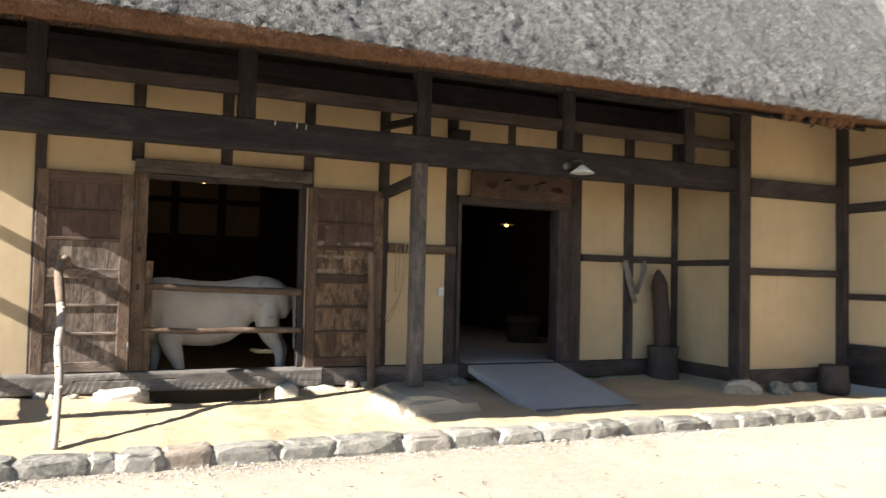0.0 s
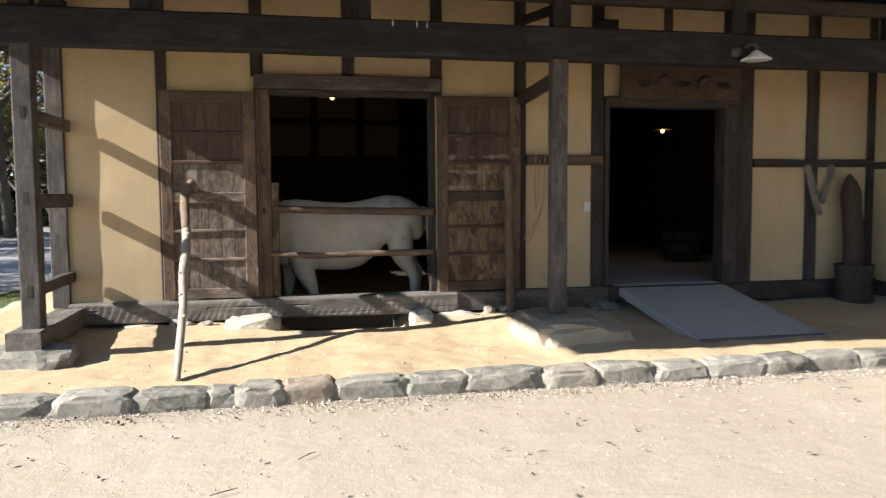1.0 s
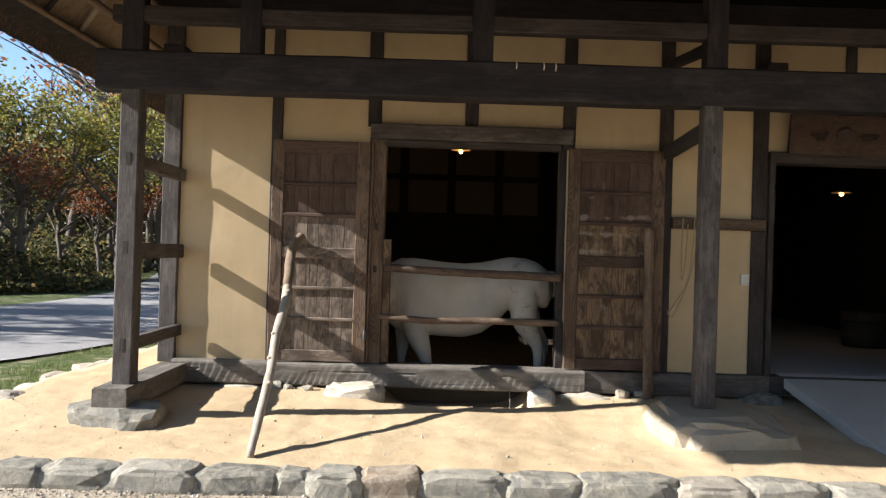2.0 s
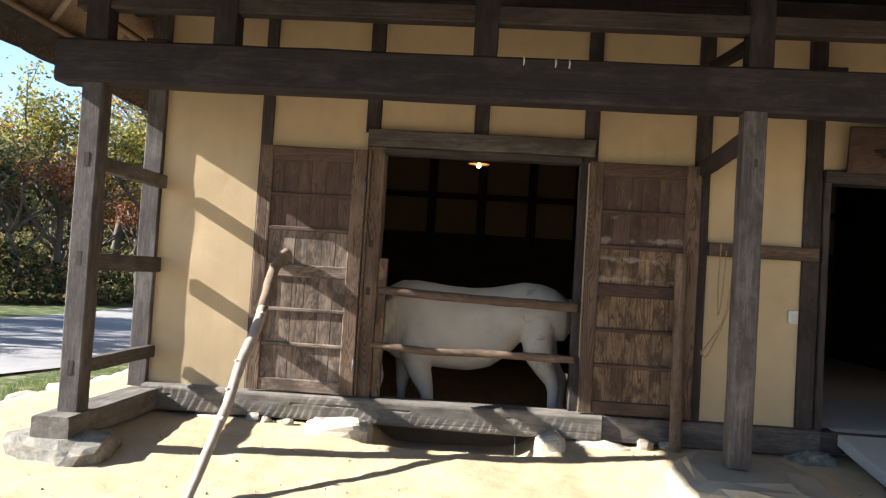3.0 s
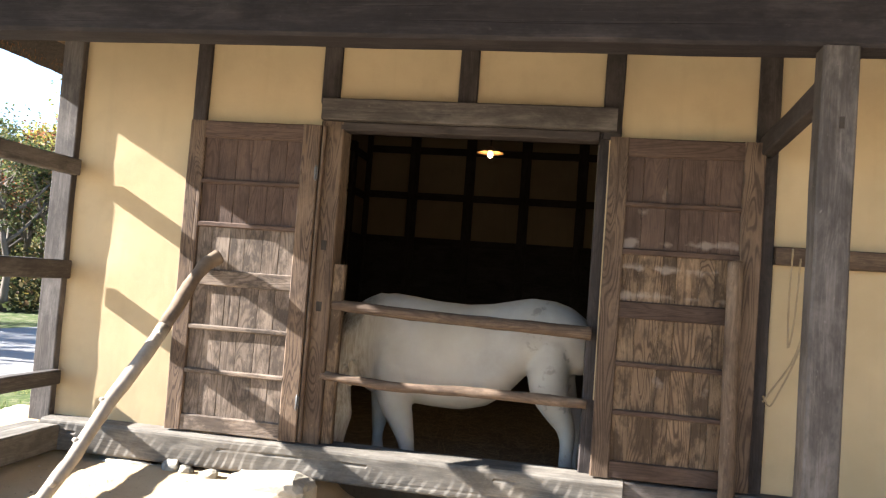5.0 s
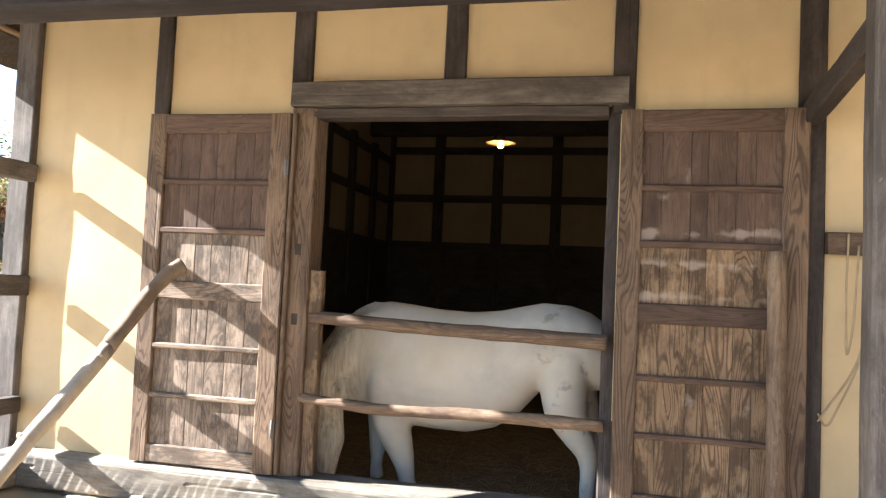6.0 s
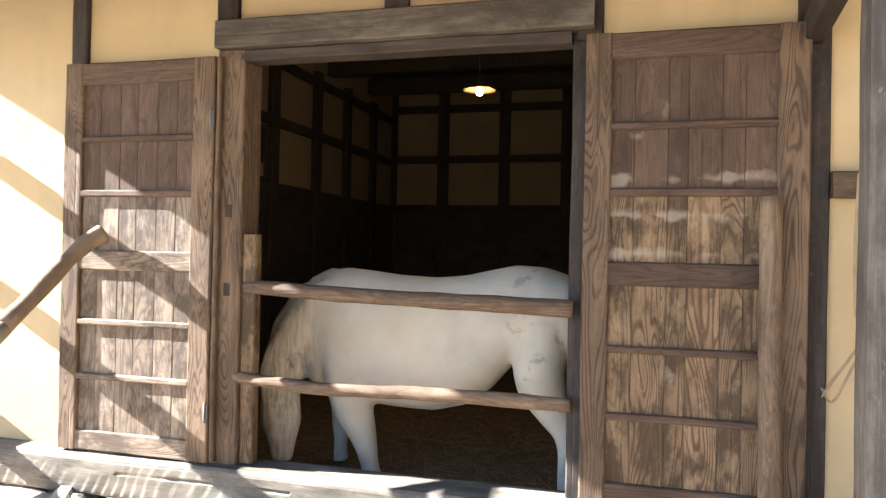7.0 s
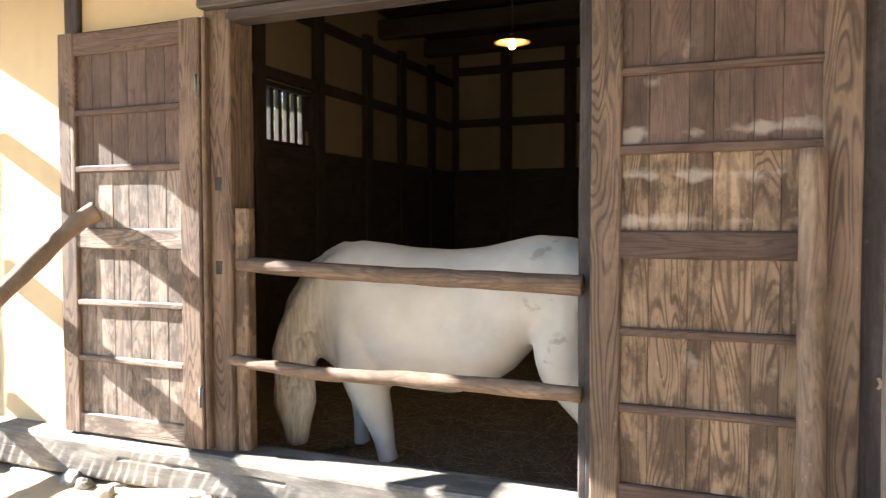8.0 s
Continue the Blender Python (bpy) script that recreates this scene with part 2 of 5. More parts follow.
def coat_material():
    m = Mat("off_white_coat", 0.75, 0.2)
    v = m.mapped((1, 1, 1))
    n1 = m.noise(v, 3.0, 5, 0.6)
    n2 = m.noise(v, 22.0, 5, 0.65)
    hair = m.noise(m.mapped((30, 30, 8)), 6.0, 3, 0.7)
    col = m.ramp(n1, [(0.3, (0.32, 0.285, 0.24)), (0.7, (0.45, 0.408, 0.36))])
    col = m.mix(m.ramp(n2, [(0.6, 0.0), (0.74, 0.5)]), col, (0.40, 0.36, 0.31))
    broad = m.noise(v, 1.7, 3, 0.5)
    col = m.mix(m.ramp(broad, [(0.45, 0.0), (0.62, 0.5)]), col, (0.43, 0.365, 0.28))
    spot = m.noise(v, 8.5, 5, 0.6, 0.15)
    spot = m.ramp(spot, [(0.60, 0.0), (0.66, 1.0)])
    sep = m.node("SeparateXYZ")
    geo = m.node("NewGeometry")
    m.link(geo.outputs["Position"], sep.inputs[0])
    hind = m.node("MapRange")
    m.link(sep.outputs[0], hind.inputs[0])
    hind.inputs[1].default_value, hind.inputs[2].default_value, hind.inputs[3].default_value, hind.inputs[4].default_value = 2.05, 2.15, 0.0, 0.5
    both = m.node("Math", operation="MULTIPLY")
    m.link(spot, both.inputs[0])
    m.link(hind.outputs[0], both.inputs[1])
    col = m.mix(both.outputs[0], col, (0.15, 0.13, 0.115))
    fore = m.node("MapRange")
    m.link(sep.outputs[0], fore.inputs[0])
    fore.inputs[1].default_value, fore.inputs[2].default_value = 0.95, 0.58
    lock = m.noise(m.mapped((40, 40, 3)), 1.0, 4, 0.7)
    mane = m.ramp(lock, [(0.35, (0.24, 0.185, 0.12)), (0.6, (0.50, 0.43, 0.33))])
    col = m.mix(fore.outputs[0], col, mane)
    m.color(col).bump(hair, 0.25, 0.004).bump(lock, 0.15, 0.006)
    return m.m


COAT = coat_material()
STRAW = plain("dry_straw", (0.19, 0.15, 0.09), 0.9, 0.1)
ROPE = plain("hemp_rope", (0.27, 0.205, 0.13), 0.9, 0.1)
IRON = plain("dull_iron", (0.10, 0.095, 0.09), 0.6, 0.4, 0.3)
ENAMEL = plain("white_enamel", (0.72, 0.74, 0.72), 0.35, 0.5)
ENAMEL_IN = plain("tarnished_lamp_shade", (0.22, 0.12, 0.05), 0.4, 0.5)
PLASTIC = plain("cream_plastic", (0.46, 0.44, 0.39), 0.45, 0.4)
INK = plain("faded_ink", (0.046, 0.031, 0.026), 0.8, 0.2)
CAPE = plain("greyed_straw_cape", (0.19, 0.16, 0.13), 0.95, 0.1, 0.0, 0.5)
SHEAF = plain("smoked_straw_sheaf", (0.058, 0.040, 0.032), 0.95, 0.1, 0.0, 0.6)
BARK = plain("bark", (0.12, 0.10, 0.082), 0.95, 0.1, 0.0, 0.8)
BROWN_POLE = plain("brown_pole", (0.16, 0.115, 0.08), 0.9, 0.15, 0.0, 0.7)
PALE_BARK = plain("peeled_pole", (0.30, 0.25, 0.195), 0.8, 0.2, 0.0, 0.5)


def bulb_material():
    m = Mat("lit_bulb")
    m.color((1.0, 0.8, 0.5))
    m.b.inputs["Emission Color"].default_value = (1.0, 0.60, 0.16, 1)
    m.b.inputs["Emission Strength"].default_value = 1.3
    return m.m


BULB = bulb_material()


def leaf_material(name, stops):
    m = Mat(name, 0.7, 0.2)
    geo = m.node("NewGeometry")
    m.color(m.ramp(geo.outputs["Random Per Island"], stops))
    m.b.inputs["Transmission Weight"].default_value = 0.0
    m.b.inputs["Subsurface Weight"].default_value = 0.0
    tr = m.node("BsdfTranslucent")
    m.link(m.ramp(geo.outputs["Random Per Island"], [(p, scaled(c, 1.5)) for p, c in stops]), tr.inputs[0])
    ad = m.node("MixShader")
    ad.inputs[0].default_value = 0.35
    m.link(m.b.outputs[0], ad.inputs[1]), m.link(tr.outputs[0], ad.inputs[2])
    m.link(ad.outputs[0], m.t.nodes["Material Output"].inputs[0])
    return m.m


LEAF_GREEN = leaf_material("dark_green_leaves", [(0.0, (0.022, 0.032, 0.012)), (0.55, (0.052, 0.066, 0.022)), (0.85, (0.10, 0.092, 0.034)), (1.0, (0.17, 0.11, 0.05))])
LEAF_YELLOW = leaf_material("yellowing_leaves", [(0.0, (0.06, 0.08, 0.02)), (0.5, (0.17, 0.16, 0.035)), (1.0, (0.30, 0.23, 0.05))])
LEAF_RED = leaf_material("russet_leaves", [(0.0, (0.09, 0.035, 0.02)), (0.5, (0.20, 0.065, 0.028)), (1.0, (0.30, 0.13, 0.05))])
LEAF_BRUSH = leaf_material("mixed_brush_leaves", [(0.0, (0.018, 0.022, 0.010)), (0.4, (0.045, 0.052, 0.018)), (0.65, (0.10, 0.095, 0.03)), (0.85, (0.13, 0.075, 0.04)), (1.0, (0.24, 0.19, 0.045))])
LEAF_GRASS = leaf_material("grass_blades", [(0.0, (0.04, 0.06, 0.016)), (0.6, (0.10, 0.125, 0.035)), (1.0, (0.24, 0.21, 0.09))])

# ---------------------------------------------------------------- mesh helpers


def mesh_of(name, bm, mat, smooth=False):
    me = bpy.data.meshes.new(name)
    bmesh.ops.recalc_face_normals(bm, faces=bm.faces)
    bm.to_mesh(me)
    bm.free()
    for mt in (mat if isinstance(mat, (list, tuple)) else [mat]):
        me.materials.append(mt)
    if smooth:
        me.polygons.foreach_set("use_smooth", [True] * len(me.polygons))
    return me


def part(name, bm, mat, parent, label="", smooth=False):
    """One mesh, given in world coordinates, under a thing or a part."""
    ob = new(name, mesh_of(name, bm, mat, smooth))
    ob.parent = parent
    ob.matrix_parent_inverse = Matrix.Translation(-world_at(parent))
    return tagged(ob, label)


def world_at(ob):
    p = Vector((0, 0, 0))
    while ob is not None:
        p = p + ob.location
        if ob.parent is not None:
            p = p + ob.matrix_parent_inverse.translation
        ob = ob.parent
    return p


def thing(name, at, label, category, group="", kind=""):
    ob = new(name)
    ob.location = at
    ob.empty_display_size = 0.1
    return tagged(ob, label, category, group, kind)


def solo(name, bm, mat, label, category, group="", kind="", smooth=False):
    """A thing of one mesh, given in world coordinates."""
    ob = new(name, mesh_of(name, bm, mat, smooth))
    return tagged(ob, label, category, group, kind)


def wob(p, k, f=2.3):
    return Vector((noise.noise(p * f), noise.noise(p * f + Vector((31, 7, 3))), noise.noise(p * f + Vector((5, 41, 17))))) * k


def timber(a, b, w, h, up=(0, 0, 1), seg=None, rough=0.004, bev=0.008, bm=None):
    """A hewn bar from a to b, w wide and h high, with worn edges and a slight wander."""
    bm = bm or bmesh.new()
    a, b = Vector(a), Vector(b)
    d = (b - a)
    n = seg or max(2, min(24, int(d.length / 0.16)))
    ax = d.normalized()
    side = ax.cross(Vector(up)).normalized()
    upv = side.cross(ax).normalized()
    c = min(bev, w * 0.3, h * 0.3)
    prof = [(-w / 2 + c, -h / 2), (w / 2 - c, -h / 2), (w / 2, -h / 2 + c), (w / 2, h / 2 - c), (w / 2 - c, h / 2), (-w / 2 + c, h / 2), (-w / 2, h / 2 - c), (-w / 2, -h / 2 + c)]
    rings = []
    for i in range(n + 1):
        p = a + d * (i / n)
        rings.append([bm.verts.new(p + side * u + upv * v + wob(p + side * u * 3 + upv * v * 3, rough)) for u, v in prof])
    for r0, r1 in zip(rings, rings[1:]):
        for j in range(8):
            bm.faces.new((r0[j], r0[(j + 1) % 8], r1[(j + 1) % 8], r1[j]))
    bm.faces.new(rings[0][::-1]), bm.faces.new(rings[-1])
    return bm


def block(x0, x1, y0, y1, z0, z1, rough=0.004, bev=0.008, bm=None):
    """An axis-aligned hewn bar whose length is its longest side. Returns the bmesh and the axis."""
    ext = (x1 - x0, y1 - y0, z1 - z0)
    k = ext.index(max(ext))
    cx, cy, cz = (x0 + x1) / 2, (y0 + y1) / 2, (z0 + z1) / 2
    if k == 0:
        return timber((x0, cy, cz), (x1, cy, cz), ext[1], ext[2], (0, 0, 1), None, rough, bev, bm), "x"
    if k == 1:
        return timber((cx, y0, cz), (cx, y1, cz), ext[0], ext[2], (0, 0, 1), None, rough, bev, bm), "y"
    return timber((cx, cy, z0), (cx, cy, z1), ext[0], ext[1], (0, 1, 0), None, rough, bev, bm), "z"


def bar(name, mats, parent, x0, x1, y0, y1, z0, z1, label="", rough=0.004, bev=0.008):
    bm, ax = block(x0, x1, y0, y1, z0, z1, rough, bev)
    return part(name, bm, mats[ax] if isinstance(mats, dict) else mats, parent, label)


def tube(points, radii, n=10, rough=0.0, bm=None, f=4.0):
    """A round, tapered rod along a line of points."""
    bm = bm or bmesh.new()
    pts = [Vector(p) for p in points]
    rings = []
    ref = Vector((0.13, 0.37, 0.92))
    for i, p in enumerate(pts):
        t = (pts[min(i + 1, len(pts) - 1)] - pts[max(i - 1, 0)]).normalized()
        s = t.cross(ref)
        s = s.normalized() if s.length > 0.1 else t.cross(Vector((1, 0, 0))).normalized()
        u = s.cross(t)
        ring = []
        for j in range(n):
            q = 2 * math.pi * j / n
            o = (s * math.cos(q) + u * math.sin(q)) * radii[i]
            ring.append(bm.verts.new(p + o + wob(p + o * 2, rough, f)))
        rings.append(ring)
    for r0, r1 in zip(rings, rings[1:]):
        for j in range(n):
            bm.faces.new((r0[j], r0[(j + 1) % n], r1[(j + 1) % n], r1[j]))
    bm.faces.new(rings[0][::-1]), bm.faces.new(rings[-1])
    return bm


def smooth_line(points, n):
    """Points along a soft curve through the given ones."""
    pts = [Vector(p) for p in points]
    out = []
    for i in range(n + 1):
        s = i / n * (len(pts) - 1)
        k = min(int(s), len(pts) - 2)
        t = s - k
        p0, p1, p2, p3 = pts[max(k - 1, 0)], pts[k], pts[k + 1], pts[min(k + 2, len(pts) - 1)]
        out.append(0.5 * ((2 * p1) + (p2 - p0) * t + (2 * p0 - 5 * p1 + 4 * p2 - p3) * t * t + (3 * p1 - p0 - 3 * p2 + p3) * t ** 3))
    return out


def lathe(profile, centre, n=28, bm=None):
    """A turned body: (radius, height) pairs round the upright axis through centre."""
    bm = bm or bmesh.new()
    c = Vector(centre)
    rings = []
    for r, z in profile:
        rings.append([bm.verts.new(c + Vector((r * math.cos(2 * math.pi * j / n), r * math.sin(2 * math.pi * j / n), z))) for j in range(n)])
    for r0, r1 in zip(rings, rings[1:]):
        for j in range(n):
            bm.faces.new((r0[j], r0[(j + 1) % n], r1[(j + 1) % n], r1[j]))
    if profile[0][0] > 0.0005:
        bm.faces.new(rings[0][::-1])
    if profile[-1][0] > 0.0005:
        bm.faces.new(rings[-1])
    return bm


def rock(c, r, seed, cut=0.55, sub=2, square=1.0):
    """An uneven, partly flattened stone with half-axes r round c."""
    bm2 = bmesh.new()
    bmesh.ops.create_icosphere(bm2, subdivisions=sub, radius=1.0)
    rnd = random.Random(seed)
    planes = [(Vector((rnd.uniform(-1, 1), rnd.uniform(-1, 1), rnd.uniform(-0.5, 1))).normalized(), rnd.uniform(cut, max(0.9, cut + 0.2))) for _ in range(7)]
    off = Vector((seed * 1.7, seed * 0.9, seed * 2.3))
    for v in bm2.verts:
        p = v.co.copy()
        p = Vector([math.copysign(abs(q) ** square, q) for q in p])
        for nrm, d in planes:
            k = p.dot(nrm)
            if k > d:
                p -= nrm * (k - d) * 0.9
        p += p.normalized() * (noise.noise(p * 1.7 + off) * 0.16 + noise.noise(p * 4.5 + off) * 0.09 + noise.noise(p * 9.0 + off) * 0.05)
        v.co = Vector((p.x * r[0], p.y * r[1], p.z * r[2])) + Vector(c)
    return bm2


# ---------------------------------------------------------------- ground
KERB_Y, KERB_X = 6.70, -2.70


def terrace_z(x, y):
    """Height of the trodden earth platform before the house."""
    z = 0.11 + 0.035 * noise.noise(Vector((x * 0.6, y * 0.6, 3.0))) + 0.02 * noise.noise(Vector((x * 2.1, y * 2.1, 8.0))) + 0.009 * noise.noise(Vector((x * 6.5, y * 6.5, 1.0))) + 0.005 * noise.noise(Vector((x * 16.0, y * 16.0, 5.0)))
    z += 0.085 * max(0.0, min(1.0, (y - 8.0) / 1.3))
    z -= 0.03 * max(0.0, 1.0 - (y - KERB_Y) / 0.25)
    # hollow below the stable's sill, bank round the foot of the porch post
    q = max(0.0, min(1.0, (y - 8.80) / 0.22))
    z -= 0.20 * math.exp(-((x - 1.50) / 0.74) ** 8) * q * q * (3 - 2 * q)
    z += 0.10 * math.exp(-((x - 3.75) / 0.6) ** 2 - ((y - 8.3) / 0.8) ** 2)
    return z


bm = bmesh.new()
R = [0, 1.5, 3, 5, 7, 9, 11, 13, 16, 20, 26, 34, 46, 64, 100, 180, 400, 1200, 3000]
rings = []
for i, r in enumerate(R[1:]):
    ring = []
    for j in range(64):
        q = 2 * math.pi * j / 64
        p = Vector((2 + r * math.cos(q), 6 + r * math.sin(q), 0))
        p.z = 0.012 * noise.noise(p * 0.5) - 0.02 + (0.0006 * max(0, r - 60) if r < 500 else 0.2)
        ring.append(bm.verts.new(p))
    rings.append(ring)
c0 = bm.verts.new((2, 6, -0.02))
for j in range(64):
    bm.faces.new((c0, rings[0][j], rings[0][(j + 1) % 64]))
for r0, r1 in zip(rings, rings[1:]):
    for j in range(64):
        bm.faces.new((r0[j], r1[j], r1[(j + 1) % 64], r0[(j + 1) % 64]))
solo("ground", bm, GROUND, "pale sandy yard that turns to short grass beside the house", "ground", kind="structure", smooth=True)

bm = bmesh.new()
NX, NY = 240, 64
grid = []
for i in range(NX + 1):
    row = []
    for j in range(NY + 1):
        x, y = KERB_X + (10.3 - KERB_X) * i / NX, KERB_Y + (9.85 - KERB_Y) * j / NY
        row.append(bm.verts.new((x, y, terrace_z(x, y) - (0.16 if i == 0 or j == 0 else 0))))
    grid.append(row)
for i in range(NX):
    for j in range(NY):
        bm.faces.new((grid[i][j], grid[i + 1][j], grid[i + 1][j + 1], grid[i][j + 1]))
solo("terrace", bm, TERRACE, "trodden ochre earth platform along the farmhouse front", "ground", kind="structure", smooth=True)
bm = bmesh.new()
grid = []
for i in range(13):
    row = []
    for j in range(41):
        x, y = KERB_X + 1.3 * i / 12, 9.85 + 9.0 * j / 40
        row.append(bm.verts.new((x, y, terrace_z(x, 9.0) - (0.16 if i == 0 else 0))))
    grid.append(row)
for i in range(12):
    for j in range(40):
        bm.faces.new((grid[i][j], grid[i + 1][j], grid[i + 1][j + 1], grid[i][j + 1]))
solo("side_terrace", bm, TERRACE, "narrow earth strip along the farmhouse end wall", "ground", kind="structure", smooth=True)

# grey lane that bends away past the end of the house
bm = bmesh.new()
prev = None
lane = smooth_line([(-40, 5.5, 0), (-16, 7.8, 0), (-8.4, 11.2, 0), (-6.5, 17, 0), (-6.6, 28, 0), (-12, 46, 0)], 40)
for i, p in enumerate(lane):
    t = (lane[min(i + 1, 40)] - lane[max(i - 1, 0)]).normalized()
    s = Vector((t.y, -t.x, 0)) * 3.05
    pair = [bm.verts.new(p + s * k + Vector((0, 0, 0.03 - 0.02 * abs(k)))) for k in (-1.0, -0.5, 0, 0.5, 1.0)]
    if prev:
        for k in range(4):
            bm.faces.new((prev[k], pair[k], pair[k + 1], prev[k + 1]))
    prev = pair
solo("lane", bm, ROAD, "grey gravel lane curving away past the house", "road", kind="structure", smooth=True)

# ---------------------------------------------------------------- the house: walls
WY = 9.46            # face of the plaster
WT = 3.97            # top of the plaster
house_front = thing("wall_south", (3.5, 9.5, 0.2), "ochre plaster front wall with dark exposed timber frame", "wall", kind="structure")


def panel(parent, x0, x1, z0, z1, y=WY, mat=PLASTER):
    bm = bmesh.new()
    nx, nz = max(2, int((x1 - x0) / 0.12)), max(2, int((z1 - z0) / 0.12))
    g = []
    for i in range(nx + 1):
        col = []
        for j in range(nz + 1):
            p = Vector((x0 + (x1 - x0) * i / nx, y, z0 + (z1 - z0) * j / nz))
            p.y += 0.006 * noise.noise(p * 2.5) + 0.0025 * noise.noise(p * 9.0)
            col.append(bm.verts.new(p))
        g.append(col)
    for i in range(nx):
        for j in range(nz):
            bm.faces.new((g[i][j], g[i + 1][j], g[i + 1][j + 1], g[i][j + 1]))
    front = [bm.verts.new((x, y + 0.006, z)) for x, z in ((x0, z0), (x1, z0), (x1, z1), (x0, z1))]
    back = [bm.verts.new((x, y + 0.10, z)) for x, z in ((x0, z0), (x1, z0), (x1, z1), (x0, z1))]
    for k in range(4):
        bm.faces.new((front[k], front[(k + 1) % 4], back[(k + 1) % 4], back[k]))
    bm.faces.new(back)
    return part("plaster_panel", bm, mat, parent, smooth=True)


SILL = 0.44
panel(house_front, -1.44, -0.40, SILL, WT)
panel(house_front, -0.42, 0.56, SILL, WT)
panel(house_front, 0.54, 1.60, 2.86, WT)
panel(house_front, 1.58, 2.62, 2.86, WT)
panel(house_front, 2.60, 3.62, SILL, WT)
panel(house_front, 3.60, 4.62, SILL, WT)
panel(house_front, 4.60, 5.62, 2.70, WT)
panel(house_front, 5.60, 6.62, 2.70, WT)
panel(house_front, 6.60, 7.60, SILL, WT)
panel(house_front, 7.58, 8.56, SILL, WT)

bar("corner_post", GREYED, house_front, -1.58, -1.405, 9.402, 9.58, 0.40, 4.13, "sun-bleached corner post")
for x0, x1, z0 in ((-0.475, -0.365, SILL), (0.52, 0.655, 2.90), (1.53, 1.665, 2.90), (2.55, 2.68, 2.72), (3.56, 3.70, SILL), (4.54, 4.695, SILL), (6.52, 6.73, SILL), (7.51, 7.68, SILL), (8.42, 8.55, SILL)):
    bar("post", POST, house_front, x0, x1, 9.425, 9.575, z0, 4.13)
bar("post", POST, house_front, 5.49, 5.60, 9.43, 9.575, 3.14, 4.13)
bar("wall_plate", DARK, house_front, -1.9, 10.4, 9.40, 9.62, WT - 0.01, 4.28)


def hewn_sill(x0, x1, y0, y1, z0, z1):
    """A heavy sill whose face keeps the slanting cuts of the adze and a long drying crack."""
    bm = bmesh.new()
    rows = []
    n = int((x1 - x0) / 0.011)
    for i in range(n + 1):
        x = x0 + (x1 - x0) * i / n
        sag = 0.010 * noise.noise(Vector((x * 0.8, 1.0, 0)))
        ring = []
        for k in range(17):
            v = k / 16
            z = z0 + (z1 - z0) * v
            ph = x / 0.078 - (z - z0) * 6.0 + 1.1 * noise.noise(Vector((x * 2.1, z * 3.0, 4.0)))
            keep = max(0.0, min(1.0, 0.75 - v + 0.9 * noise.noise(Vector((x * 1.3, z * 7.0, 9.0))) + 0.25))
            cut = 0.0048 * (ph % 1.0 if ph % 1.0 < 0.72 else (1.0 - ph % 1.0) * 2.57) * keep
            crack = 0.012 * math.exp(-((z - z0 - 0.14 - 0.03 * noise.noise(Vector((x * 1.7, 0, 2)))) / 0.004) ** 2) * (noise.noise(Vector((x * 0.9, 5.0, 0))) > 0.0)
            rounded = 0.022 * max(0.0, (v - 0.88) / 0.12) ** 2 + 0.014 * max(0.0, (0.1 - v) / 0.1) ** 2
            ring.append(bm.verts.new((x, y0 + cut + crack + rounded + 0.006 * noise.noise(Vector((x * 5, z * 9, 0))), z + sag)))
        for y, z in ((y0 + 0.12, z1 + 0.003), (y1, z1), (y1, z0)):
            ring.append(bm.verts.new((x, y, z + sag * 0.5)))
        rows.append(ring)
    for a, b in zip(rows, rows[1:]):
        for k in range(20):
            bm.faces.new((a[k], b[k], b[(k + 1) % 20], a[(k + 1) % 20]))
    bm.faces.new(rows[0][::-1]), bm.faces.new(rows[-1])
    return part("sill_beam", bm, GREY["x"], house_front, "grey adze-marked sill beam")


hewn_sill(-1.40, 2.82, 9.30, 9.58, 0.215, SILL)
bar("sill_beam", GREYED, house_front, 2.825, 4.72, 9.335, 9.58, 0.215, SILL)
bar("sill_beam", POST, house_front, 6.32, 8.58, 9.33, 9.58, 0.215, SILL)
bar("tie_rail", BAR, house_front, 3.702, 4.66, 9.37, 9.455, 1.93, 2.05)
bar("tie_rail", POST, house_front, 6.732, 8.5, 9.40, 9.457, 1.91, 2.01)
# stable opening: lintel, head and jambs
bar("lintel", GREYED, house_front, 0.56, 2.64, 9.345, 9.56, 2.765, 2.92, "grey-brown hewn lintel over the stable opening")
bar("head_rail", POST, house_front, 0.70, 2.53, 9.40, 9.54, 2.70, 2.763)
bar("jamb_strip", BAR, house_front, 0.572, 0.598, 9.352, 9.398, SILL + 0.02, 2.72, "thin orange-brown strip beside the hinges")
bar("jamb", STILE, house_front, 0.55, 0.72, 9.40, 9.60, SILL, 2.762)
bar("jamb", POST, house_front, 2.53, 2.62, 9.46, 9.60, SILL, 2.762)
bar("jamb_board", WORN, house_front, 0.715, 0.80, 9.43, 9.50, SILL + 0.01, 1.73, "brown board that holds the bar ends")
# entrance: jambs, head, threshold
bar("jamb", POST, house_front, 6.30, 6.50, 9.38, 9.62, 0.44, 2.66)
bar("jamb", POST, house_front, 4.70, 4.76, 9.40, 9.60, 0.44, 2.66)
bar("head_rail", POST, house_front, 4.70, 6.52, 9.38, 9.60, 2.64, 2.76)
bar("threshold", POST, house_front, 4.72, 6.32, 9.34, 9.60, 0.26, 0.435)

